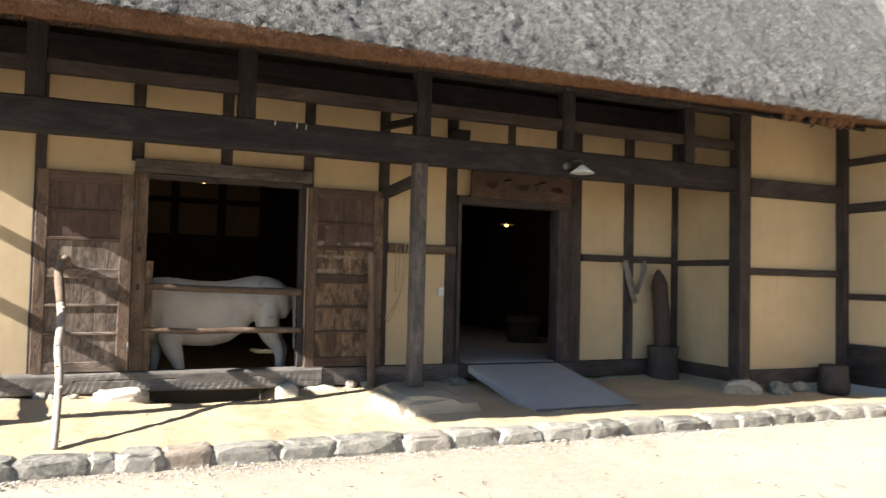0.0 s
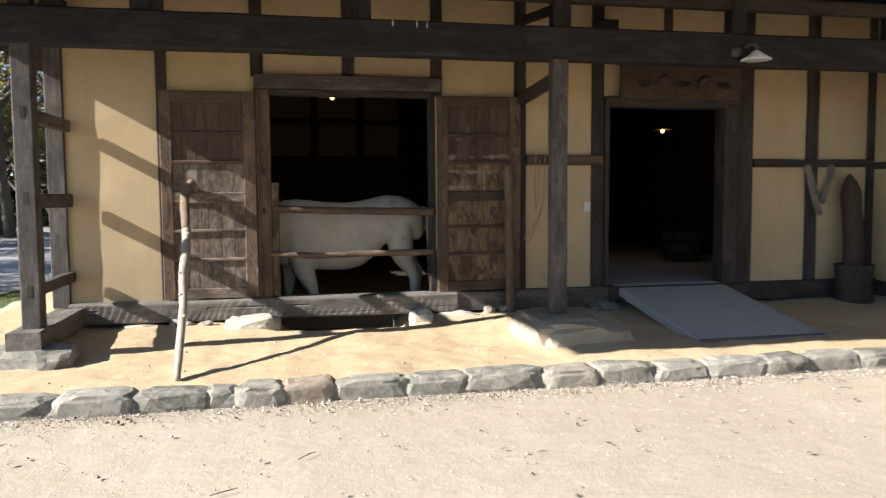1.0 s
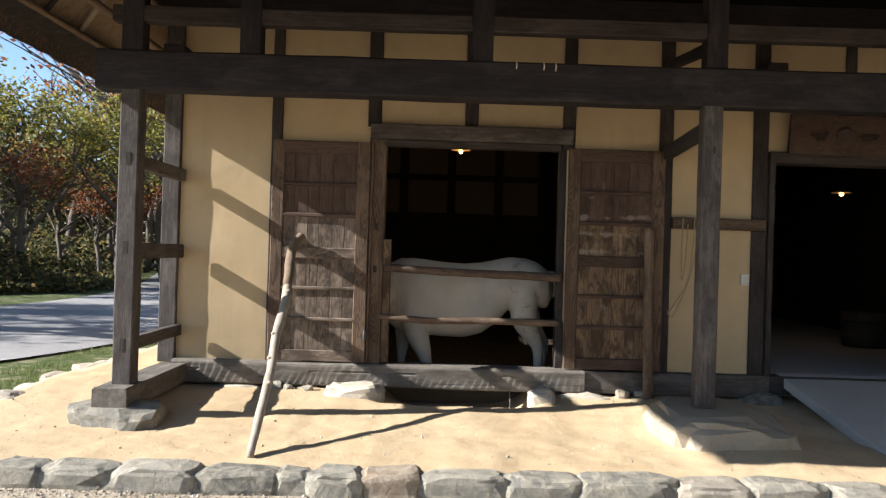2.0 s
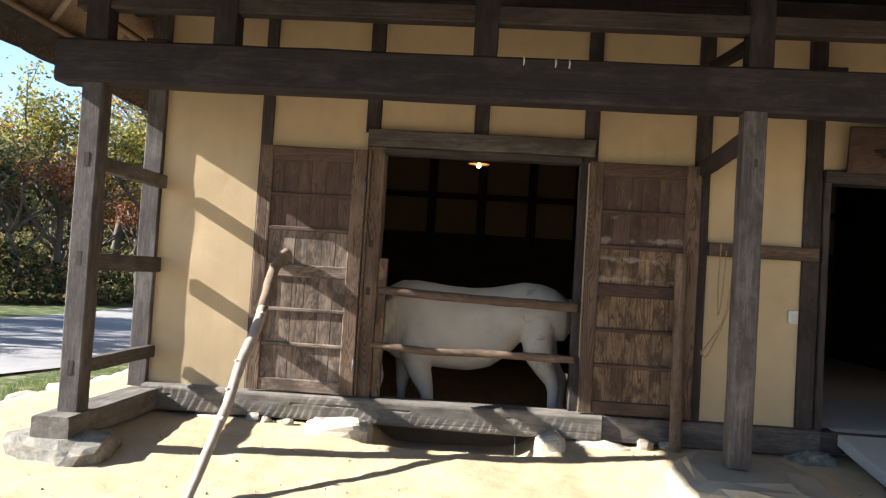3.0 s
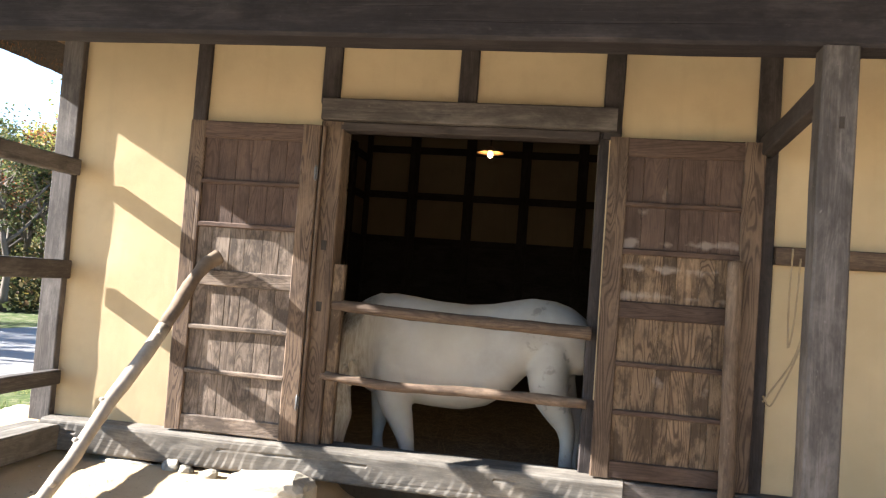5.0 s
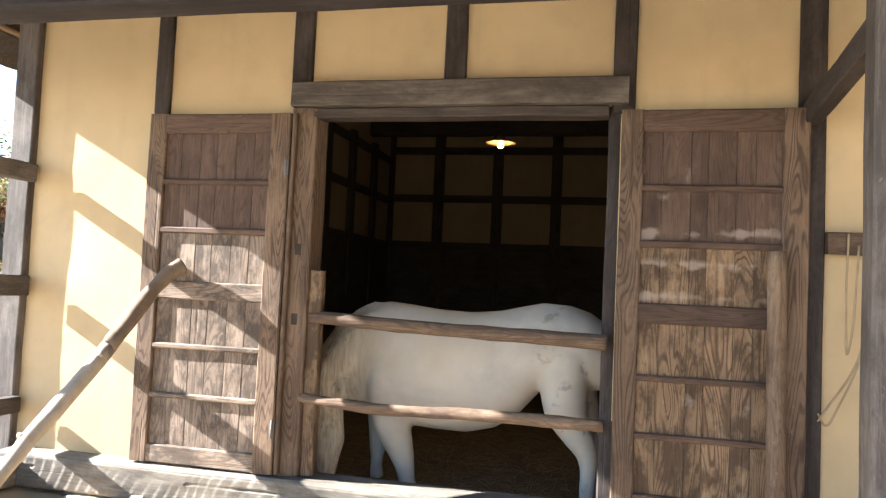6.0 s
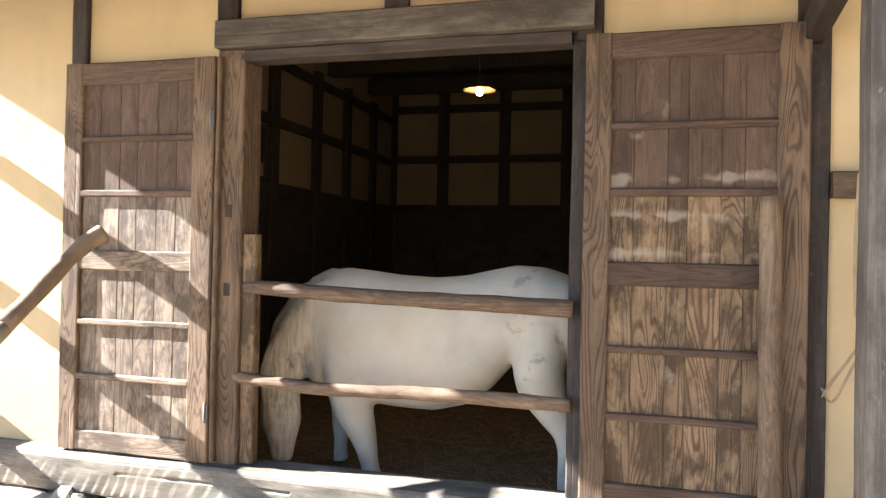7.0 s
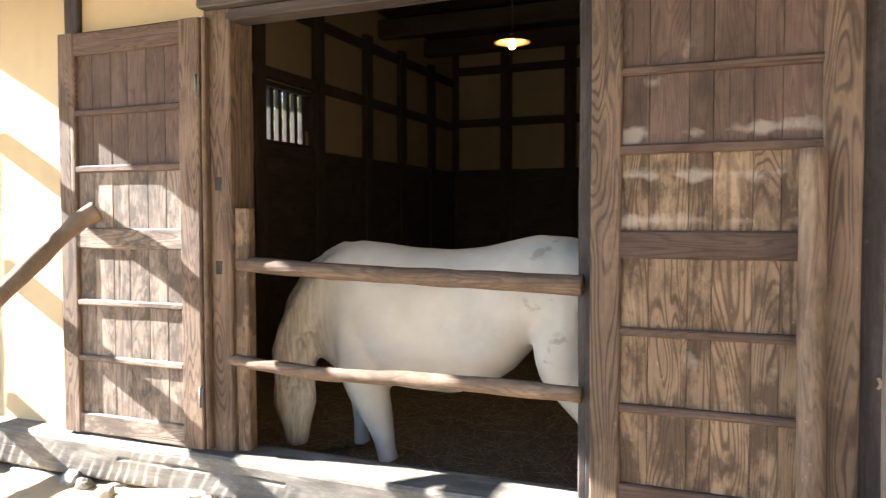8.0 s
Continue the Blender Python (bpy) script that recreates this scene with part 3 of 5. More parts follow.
# side and end walls
end_wall = thing("wall_west", (-1.5, 13.8, 0.2), "ochre plaster end wall with a barred window", "wall", kind="structure")
for y0, y1, z0, z1 in ((9.58, 12.75, 0.3, 4.5), (12.75, 13.58, 0.3, 2.50), (12.75, 13.58, 3.08, 4.5), (13.58, 18.2, 0.3, 4.5)):
    bm, ax = block(-1.62, -1.562, y0, y1, z0, z1, 0.0, 0.002)
    part("plaster_panel", bm, PLASTER, end_wall)
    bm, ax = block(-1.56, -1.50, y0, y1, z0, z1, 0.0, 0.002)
    part("inner_plaster", bm, PLASTER_IN, end_wall, "inner plaster, darkened for the indoor shade")
for y in (12.60, 13.74, 14.93, 15.95, 17.0):
    bar("post", INNER, end_wall, -1.50, -1.42, y - 0.09, y + 0.09, 0.2, 4.05)
for y in (9.65, 10.7, 11.7):
    bar("post", INNER, end_wall, -1.50, -1.42, y - 0.09, y + 0.09, 0.2, 4.05)
for z in (2.40, 3.20, 3.92):
    bar("rail", INNER, end_wall, -1.505, -1.44, 9.6, 18.0, z - 0.06, z + 0.06)
bar("board_dado", INNER, end_wall, -1.50, -1.45, 9.6, 18.0, 0.2, 2.34, "dark smoked wall boards", 0.0)
window = thing("window_1", (-1.56, 13.16, 2.5), "small unglazed window with upright wooden bars", "window", kind="structure")
bar("window_sill", INNER, window, -1.64, -1.47, 12.69, 13.64, 2.46, 2.51)
bar("window_head", INNER, window, -1.64, -1.47, 12.69, 13.64, 3.07, 3.12)
for y in (12.72, 13.61):
    bar("window_frame", INNER, window, -1.64, -1.47, y - 0.03, y + 0.03, 2.51, 3.07)
for k in range(6):
    y = 12.79 + 0.15 * k
    bar("window_bar", INNER, window, -1.59, -1.53, y - 0.035, y + 0.035, 2.50, 3.08)
back_wall = thing("wall_north", (3.5, 18.1, 0.2), "inner back wall of plaster panels above dark boards", "wall", kind="structure")
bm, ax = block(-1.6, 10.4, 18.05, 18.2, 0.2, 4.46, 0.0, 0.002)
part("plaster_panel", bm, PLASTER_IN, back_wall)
for x in (-1.5, -0.57, 0.49, 1.52, 2.55, 3.5, 4.6, 5.7, 6.8, 7.9):
    bar("post", INNER, back_wall, x - 0.09, x + 0.09, 17.97, 18.06, 0.2, 4.9)
for z in (2.42, 3.26, 4.12):
    bar("rail", INNER, back_wall, -1.5, 10.3, 17.99, 18.055, z - 0.065, z + 0.065)
bar("board_dado", INNER, back_wall, -1.5, 10.3, 18.0, 18.052, 0.2, 2.36, "dark smoked wall boards", 0.0)
inner_wall = thing("wall_partition", (3.66, 13.8, 0.2), "dark board partition between stable and hall", "wall", kind="structure")
bm, ax = block(3.60, 3.72, 9.58, 18.05, 0.2, 4.46, 0.0, 0.002)
part("board_wall", bm, INNER["y"], inner_wall)
east_wall = thing("wall_east", (8.52, 8.7, 0.2), "plaster return wall between porch and wing", "wall", kind="structure")
bm, ax = block(8.52, 8.62, 8.12, 9.42, SILL - 0.02, 4.4, 0.002, 0.002)
part("plaster_panel", bm, PLASTER, east_wall)
bar("rail", POST, east_wall, 8.49, 8.53, 8.14, 9.42, 1.88, 1.97)
bar("sill_beam", POST, east_wall, 8.44, 8.62, 8.1, 9.32, 0.23, SILL - 0.025)
bm, ax = block(8.62, 8.74, 9.58, 18.05, 0.2, 4.46, 0.0, 0.002)
part("board_wall", bm, INNER["y"], east_wall)

wing = thing("wing_wall", (10.4, 6.0, 0.2), "plaster wall of the projecting wing with timber rails", "wall", kind="structure")
bm, ax = block(8.5, 10.36, 8.03, 8.13, SILL - 0.03, 4.45, 0.003, 0.002)
part("plaster_panel", bm, PLASTER, wing)
bar("corner_post", POST, wing, 8.335, 8.535, 7.93, 8.15, 0.32, 4.0)
bar("rail", POST, wing, 8.535, 10.34, 7.97, 8.03, 1.75, 1.85)
bar("rail", POST, wing, 8.535, 10.34, 7.915, 8.03, 2.86, 3.11)
bar("sill_beam", POST, wing, 8.535, 10.34, 7.92, 8.10, 0.22, 0.42)
bm, ax = block(10.38, 10.50, -6.0, 8.1, 0.40, 4.2, 0.0, 0.002)
part("plaster_panel", bm, PLASTER, wing)
bar("corner_post", POST, wing, 10.30, 10.42, 7.86, 8.03, 0.25, 4.1)
for z, h in ((3.45, 0.10), (2.77, 0.14), (1.47, 0.09)):
    bar("rail", POST, wing, 10.33, 10.39, -6.0, 7.86, z - h / 2, z + h / 2)
for y in (5.95, 4.0, 2.0, 0.0, -2.0, -4.0):
    bar("post", POST, wing, 10.32, 10.40, y - 0.08, y + 0.08, 0.3, 4.1)
bar("board_dado", DARK, wing, 10.31, 10.385, -6.0, 7.86, 0.2, 0.78, "dark boards along the wall foot")

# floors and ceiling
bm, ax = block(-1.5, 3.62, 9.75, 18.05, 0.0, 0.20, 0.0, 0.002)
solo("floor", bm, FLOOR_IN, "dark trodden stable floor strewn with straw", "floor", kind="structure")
bm, ax = block(3.70, 8.64, 9.60, 18.05, 0.0, 0.43, 0.0, 0.002)
solo("hall_floor", bm, HALL, "grey packed earth floor of the entrance hall", "floor", kind="structure")
bm, ax = block(-1.6, 10.5, 9.40, 18.2, 4.44, 4.52, 0.0, 0.002)
solo("ceiling", bm, INNER["x"], "sooty dark boarded ceiling", "ceiling", kind="structure")
for k in range(5):
    y = 10.9 + 1.5 * k
    bm, ax = block(-1.5, 8.6, y - 0.1, y + 0.1, 4.10 if k % 2 else 4.16, 4.34 if k % 2 else 4.40, 0.012, 0.02)
    solo("ceiling_beam", bm, INNER["x"], "smoke-blackened hewn ceiling beam", "beam", "ceiling beams", kind="structure")

# ---------------------------------------------------------------- porch
porch = thing("porch_frame", (3.5, 8.1, 0.2), "dark hewn porch posts and long beam under the eaves", "porch", kind="structure")
bar("long_beam", DARK, porch, -1.66, 8.34, 8.0, 8.22, 2.92, 3.25, "long dark hewn beam", 0.012, 0.018)
bar("porch_post", GREYED, porch, -1.455, -1.285, 8.03, 8.19, 0.40, 2.925, "weathered grey-brown post", 0.006, 0.012)
bar("porch_post", GREYED, porch, 3.515, 3.68, 8.0, 8.14, 0.36, 2.925, "tall square porch post", 0.006, 0.012)
for x in (-1.37, -0.365, 1.62, 3.63, 5.60, 7.535):
    bar("strut", DARK, porch, x - 0.09, x + 0.09, 8.03, 8.19, 3.245, 4.05)
bar("eave_purlin", POST, porch, -1.55, 8.5, 8.05, 8.18, 3.51, 3.645, "long squared timber under the rafters")
bar("eave_purlin", DARK, porch, -2.0, 8.6, 8.03, 8.19, 4.0, 4.12)
for x in (-1.42, 4.65):
    bar("tie_beam", DARK, porch, x - 0.10, x + 0.10, 9.16, 9.41, 3.42, 3.62)
for z, h in ((2.325, 0.12), (1.545, 0.14), (0.735, 0.11)):
    bar("guard_rail", GREYED, porch, -1.415, -1.335, 8.19, 9.40, z - h / 2, z + h / 2)
bar("foot_beam", GREY, porch, -1.53, -1.24, 7.84, 9.34, 0.215, 0.405, "weathered grey foot beam", 0.008, 0.012)
bm = timber((3.58, 8.16, 2.74), (3.62, 9.42, 2.70), 0.085, 0.13)
part("tie_rail", bm, POST["y"], porch)
bm = timber((3.57, 8.13, 3.44), (3.60, 9.42, 3.60), 0.08, 0.09)
part("brace", bm, DARK["y"], porch)

for x, z in ((1.905, 3.215), (2.14, 3.21), (2.24, 3.205)):
    bm = tube([(x, 7.994, z + 0.035), (x + 0.004, 7.993, z), (x, 7.995, z - 0.03)], [0.005, 0.007, 0.003], 8, 0.002)
    part("white_streak", bm, PLASTIC, porch, "small white dropping on the beam", True)
# thin dark plates on the jamb paint the shade of empty mortise holes
for x, y, z in ((0.64, 9.398, 1.86), (0.64, 9.398, 1.42)):
    bm, ax = block(x - 0.02, x + 0.02, y - 0.002, y + 0.004, z - 0.035, z + 0.035, 0.002, 0.004)
    part("mortise", bm, INNER["z"], house_front, "thin dark plate for the shade inside a mortise hole")
for x, y, z in ((-1.37, 8.028, 2.33), (-1.37, 8.028, 1.57), (-1.37, 8.028, 0.74), (3.61, 7.999, 2.55)):
    hw = 0.022 if x < 0 else 0.012
    bm, ax = block(x - hw, x + hw, y - 0.001, y + 0.004, z - hw * 2.4, z + hw * 2.4, 0.001, 0.002)
    part("tenon_end", bm, INNER["z"], porch, "dark end of a through tenon")

# ---------------------------------------------------------------- roof
EY, EZ, EX = 6.07, 3.37, -2.45


def front_slope():
    m1 = bmesh.new()
    rows = []
    NU, NV = 420, 90
    for i in range(NU + 1):
        x = EX + (13.5 - EX) * i / NU
        col = []
        for j in range(NV + 1):
            t = 9.0 * (j / NV) ** 1.9
            y = EY - 0.02 + t * 0.72
            z = EZ + 0.205 + t * 0.72 + 0.10 * (1 - math.exp(-t / 0.12))
            q = Vector((x, y, z))
            lift = 0.04 * noise.noise(q * 1.3) + 0.03 * noise.noise(q * 5.0) + 0.03 * noise.noise(q * 12.0) + 0.018 * noise.noise(q * 29.0)
            x_in = x + max(0.0, (EX + t * 0.72) - x)
            col.append(m1.verts.new((x_in, y - lift * 0.7, z + lift * 0.7)))
        rows.append(col)
    for i in range(NU):
        for j in range(NV):
            if rows[i][j + 1].co.x == rows[i + 1][j + 1].co.x and rows[i][j].co.x == rows[i + 1][j].co.x:
                continue
            m1.faces.new((rows[i][j], rows[i + 1][j], rows[i + 1][j + 1], rows[i][j + 1]))
    return m1


roof = thing("thatched_roof", (3.5, 8.0, 3.6), "thick weathered grey thatch with brown trimmed eaves", "roof", kind="structure")
part("thatch_front", front_slope(), THATCH, roof, smooth=True)


def edge_band(path, inward, n, top):
    """The cut edge of the reed along the eaves, and the shade-dark underside that runs in from it."""
    bm, under = bmesh.new(), bmesh.new()
    cols, low = [], []
    pts = [Vector(path[0]).lerp(Vector(path[1]), i / n) for i in range(n + 1)]
    iv, up = Vector(inward), Vector((0, 0, 1))
    for p in pts:
        r = noise.noise(p * 6.0) * 0.012 + noise.noise(p * 17.0) * 0.009
        d = noise.noise(p * 3.0) * 0.012
        h = top - p.z
        cols.append([bm.verts.new(q) for q in (p + up * h - iv * 0.02, p + up * (h * 0.6) + iv * (d - 0.015), p + up * (h * 0.25) + iv * (0.01 + d), p + up * r + iv * (0.05 + d))])
        low.append([under.verts.new(q) for q in (p + up * (r + 0.002) + iv * (0.045 + d), p + iv * 0.16 + up * (0.05 + r), p + iv * 0.42 + up * (0.13 + r * 0.5))])
    for a, b in zip(cols, cols[1:]):
        for k in range(3):
            bm.faces.new((a[k], b[k], b[k + 1], a[k + 1]))
    for a, b in zip(low, low[1:]):
        for k in range(2):
            under.faces.new((a[k], b[k], b[k + 1], a[k + 1]))
    part("eave_edge", bm, EAVE, roof, "reddish-brown trimmed reed edge", True)
    part("eave_underside", under, SOFFIT, roof, "reed underside, coloured dark for the eave shade", True)


def eave_z(x):
    """Lower line of the front eaves, which climbs a little towards the wing."""
    return 3.405 + 0.0125 * (x - EX)


edge_band(((EX, EY, eave_z(EX)), (9.75, EY, eave_z(9.75))), (0, 1, 0), 260, EZ + 0.225)
edge_band(((EX, EY, EZ - 0.04), (EX, 19.5, EZ - 0.04)), (1, 0, 0), 160, EZ + 0.225)
edge_band(((9.65, EY - 0.1, EZ + 0.19), (9.65, -6.0, EZ + 0.13)), (1, 0, 0), 160, EZ + 0.29)


def sheet(corners, nu, nv, amp, f=2.0):
    a, b, c, d = [Vector(q) for q in corners]
    bm = bmesh.new()
    g = []
    for i in range(nu + 1):
        row = []
        for j in range(nv + 1):
            s, t = i / nu, j / nv
            q = (a * (1 - s) + b * s) * (1 - t) + (d * (1 - s) + c * s) * t
            row.append(bm.verts.new(q + wob(q, amp, f)))
        g.append(row)
    for i in range(nu):
        for j in range(nv):
            bm.faces.new((g[i][j], g[i + 1][j], g[i + 1][j + 1], g[i][j + 1]))
    return bm


part("soffit", sheet(((EX + 0.25, EY + 0.25, EZ + 0.13), (10.6, EY + 0.25, EZ + 0.27), (10.6, 9.6, 4.42), (-1.52, 9.6, 4.42)), 90, 20, 0.03), SOFFIT, roof, "reed underside, coloured dark for the eave shade", True)
part("soffit", sheet(((EX + 0.25, EY + 0.25, EZ + 0.13), (-1.52, 9.6, 4.42), (-1.52, 19.0, 4.42), (EX + 0.25, 19.0, EZ + 0.10)), 10, 60, 0.025), REED, roof, "brown reed underside", True)
part("soffit", sheet(((9.9, EY - 0.3, EZ + 0.36), (9.9, -6, EZ + 0.32), (10.6, -6, 4.3), (10.6, EY - 0.3, 4.3)), 40, 8, 0.03), SOFFIT, roof, "reed underside, coloured dark for the eave shade", True)
part("thatch_side", sheet(((EX - 0.02, EY, EZ + 0.22), (EX - 0.02, 19.6, EZ + 0.22), (4.0, 13.0, 9.6), (4.0, 13.0, 9.6)), 60, 20, 0.05, 3.0), THATCH, roof, smooth=True)
part("thatch_wing", sheet(((9.63, 6.1, EZ + 0.27), (9.63, -6.4, EZ + 0.27), (15.4, -6.4, 10.2), (15.4, 12.2, 10.2)), 120, 40, 0.05, 4.0), THATCH, roof, smooth=True)
part("thatch_back", sheet(((EX, 19.6, EZ + 0.2), (16, 19.6, EZ + 0.2), (16, 13.0, 10.0), (4.0, 13.0, 10.0)), 20, 10, 0.04), THATCH, roof, smooth=True)
rn = random.Random(44)
verts, faces = [], []
for k in range(26000):
    x, t = rn.uniform(-2.4, 11.0), 4.6 * rn.random() ** 1.5
    base = Vector((x, EY - 0.03 + t * 0.72, EZ + 0.215 + t * 0.72 + 0.10 * (1 - math.exp(-t / 0.12)) - 0.015))
    out = Vector((rn.gauss(0, 0.5), rn.gauss(-0.75, 0.3), rn.gauss(0.15, 0.4))).normalized()
    ln, w = rn.uniform(0.02, 0.06), rn.uniform(0.0015, 0.0045)
    sd = out.cross(Vector((rn.uniform(-1, 1), rn.uniform(-1, 1), 1))).normalized() * w
    i = len(verts)
    verts += [base - sd, base + sd, base + out * ln + sd * 0.6, base + out * ln - sd * 0.6]
    faces.append((i, i + 1, i + 2, i + 3))
me = bpy.data.meshes.new("straw_ends")
me.from_pydata([tuple(v) for v in verts], [], faces)
me.materials.append(THATCH)
ends = new("straw_ends", me)
ends.parent = roof
ends.matrix_parent_inverse = Matrix.Translation(-roof.location)
tagged(ends, kind="stuff")
verts, faces = [], []
for k in range(7000):
    if k % 4:
        x = rn.uniform(EX, 9.7)
        base = Vector((x, EY + 0.05 + 0.10 * rn.random() ** 2, eave_z(x) + 0.02))
    else:
        base = Vector((EX + 0.05 + 0.28 * rn.random() ** 2, rn.uniform(EY, 14.0), EZ - 0.01))
    out = Vector((rn.gauss(0, 0.35), rn.gauss(0, 0.35), -1)).normalized()
    ln, w = rn.uniform(0.015, 0.05), rn.uniform(0.002, 0.005)
    sd = out.cross(Vector((rn.uniform(-1, 1), rn.uniform(-1, 1), 0.1))).normalized() * w
    i = len(verts)
    verts += [base - sd, base + sd, base + out * ln]
    faces.append((i, i + 1, i + 2))
me = bpy.data.meshes.new("reed_fringe")
me.from_pydata([tuple(v) for v in verts], [], faces)
me.materials.append(EAVE)
fringe = new("reed_fringe", me)
fringe.parent = roof
fringe.matrix_parent_inverse = Matrix.Translation(-roof.location)
tagged(fringe, kind="stuff")
for k in range(8):
    x = 7.3 + 0.15 * k + rn.uniform(-0.07, 0.07)
    c = Vector((x, EY + 0.10, eave_z(x) + 0.02))
    ln, w = rn.uniform(0.07, 0.12), rn.uniform(0.05, 0.10)
    bm = tube([c, c - Vector((0, 0, ln * 0.5)), c - Vector((rn.uniform(-0.02, 0.02), 0, ln))], [w, w * 0.75, 0.02], 9, 0.025, None, 14.0)
    part("reed_tuft", bm, EAVE, roof, "ragged reed tuft hanging from the eaves", True)
rnd = random.Random(4)
for k in range(36):
    x = -1.9 + 10.8 * k / 35
    bm = tube([(x, EY + 0.40, EZ + 0.20), (x + rnd.uniform(-0.03, 0.03), 9.5, 4.62)], [0.028, 0.034], 7, 0.004)
    part("rafter", bm, DARK["y"], roof, smooth=True)

for k, (x, z) in enumerate(((EX + 0.38, EZ + 0.13), (EX + 0.62, EZ + 0.36), (EX + 0.85, EZ + 0.6))):
    bm = tube(smooth_line([(x, EY + 0.5 + 0.3 * k, z - 0.02), (x + 0.02, 9.0, z), (x, 13.0, z - 0.01), (x + 0.02, 19.0, z)], 30), [0.035] * 31, 9, 0.004)
    part("eave_pole", bm, BROWN_POLE, roof, "brown round pole tied under the eaves", True)
rn = random.Random(15)
for k in range(4):
    y = 6.75 + k * 0.62
    bm = timber((EX + 0.30, y, EZ + 0.10), (-1.55, y + rn.uniform(-0.12, 0.12), 4.30), 0.06, 0.03)
    part("eave_lath", bm, PALE_BARK if k % 3 == 0 else DARK["x"], roof)

# ---------------------------------------------------------------- stable doors


def stable_door(name, x0, x1, z0, z1, y, seed, bolt_side, label):
    """A board door: two stiles, seven rails and vertical boards set back between them."""
    d = thing(name, ((x0 + x1) / 2, y + 0.03, z0), label, "door", "stable doors")
    s = 0.125
    bar("stile", STILE, d, x0, x0 + s, y, y + 0.05, z0, z1, "", 0.003)
    bar("stile", STILE, d, x1 - s - 0.01, x1, y, y + 0.05, z0, z1, "", 0.003)
    for a, b in ((z0, z0 + 0.115), (0.87, 0.905), (1.19, 1.225), (1.51, 1.625), (1.935, 1.975), (2.255, 2.29), (z1 - 0.125, z1)):
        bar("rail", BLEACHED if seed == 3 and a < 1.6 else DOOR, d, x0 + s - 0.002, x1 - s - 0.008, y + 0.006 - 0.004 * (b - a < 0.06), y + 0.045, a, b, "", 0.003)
    rn = random.Random(seed)
    n = 6
    xs = [x0 + s - 0.005 + (x1 - x0 - 2 * s) * (k / n) + (rn.uniform(-0.02, 0.02) if 0 < k < n else 0) for k in range(n + 1)]
    for a, b in zip(xs, xs[1:]):
        o = rn.uniform(0, 0.004)
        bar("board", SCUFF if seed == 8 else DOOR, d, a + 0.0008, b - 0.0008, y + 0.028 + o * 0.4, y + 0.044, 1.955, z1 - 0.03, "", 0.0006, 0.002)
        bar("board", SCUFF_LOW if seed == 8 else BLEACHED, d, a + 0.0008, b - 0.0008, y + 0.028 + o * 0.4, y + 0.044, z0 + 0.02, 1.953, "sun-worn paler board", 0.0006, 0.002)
    hx = x1 - 0.01 if bolt_side else x0 + 0.01
    for z in (z0 + 0.28, z1 - 0.35) if bolt_side else ():
        hinge = bar("hinge", IRON, d, hx - 0.014, hx + 0.014, y - 0.004, y + 0.002, z - 0.045, z + 0.045, "dull iron hinge plate", 0.0, 0.002)
        part("pin", tube([(hx, y - 0.008, z - 0.055), (hx, y - 0.008, z + 0.055)], [0.006, 0.006], 8), IRON, hinge, "", True)
    return d


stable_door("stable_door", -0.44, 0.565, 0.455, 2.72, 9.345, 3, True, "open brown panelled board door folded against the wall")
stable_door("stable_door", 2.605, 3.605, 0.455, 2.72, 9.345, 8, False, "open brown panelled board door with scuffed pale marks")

# bars across the opening
for pts, rr in ((((0.70, 9.455, 1.44), (1.3, 9.44, 1.415), (2.0, 9.42, 1.40), (2.56, 9.405, 1.385)), (0.040, 0.044, 0.047, 0.045)), (((0.69, 9.43, 0.935), (1.2, 9.42, 0.90), (1.8, 9.42, 0.915), (2.555, 9.41, 0.915)), (0.034, 0.038, 0.040, 0.036))):
    line = smooth_line(pts, 24)
    bm = tube(line, [rr[0] + (rr[-1] - rr[0]) * i / 24 + 0.003 * noise.noise(Vector((i * 0.7, rr[0] * 99, 0))) for i in range(25)], 12, 0.008, None, 6.0)
    solo("stable_bar", bm, BAR["x"], "round worn wooden bar across the stable opening", "bar", "stable bars", smooth=True)

# prop pole leaning on the open door, and the round bar stood against the other
line = smooth_line([(0.0, 6.97, 0.12), (-0.02, 7.5, 0.48), (-0.035, 7.75, 0.64), (-0.07, 8.05, 0.85), (-0.075, 8.4, 1.10), (-0.12, 8.75, 1.33), (-0.165, 9.1, 1.57), (-0.15, 9.22, 1.665), (-0.10, 9.30, 1.72)], 40)
rad = [0.030 + 0.024 * i / 40 + 0.009 * max(0, noise.noise(Vector((i * 0.45, 2, 0)))) for i in range(41)]
pole = thing("prop_pole", (0.0, 6.97, 0.12), "crooked peeled branch pole leaning on the stable door", "pole")
part("peeled_shaft", tube(line[:24], rad[:24], 10, 0.008, None, 7.0), PALE_BARK, pole, "pale peeled lower length", True)
# the upper length is browner to paint in the shade near the door
part("barked_end", tube(line[23:], rad[23:], 10, 0.008, None, 7.0), BROWN_POLE, pole, "upper end, coloured brown for the shade on it", True)
for k in (6, 11, 15, 22):
    q = line[k] + Vector((0.02 * (-1) ** k, -0.02, 0.02))
    part("knot", tube([line[k], q, q + (q - line[k]) * 0.6], [0.022, 0.018, 0.009], 8), PALE_BARK, pole, "", True)
line = smooth_line([(3.45, 9.22, 0.17), (3.44, 9.25, 0.9), (3.435, 9.29, 1.93)], 24)
bm = tube(line, [0.053 - 0.005 * i / 24 for i in range(25)], 12, 0.003)
solo("round_bar", bm, BAR["z"], "spare round wooden bar stood against the door", "bar", smooth=True)

bm = tube([(2.06, 9.27, -0.06), (2.064, 9.275, 0.1), (2.06, 9.29, 0.225)], [0.006, 0.006, 0.006], 8, 0.001)
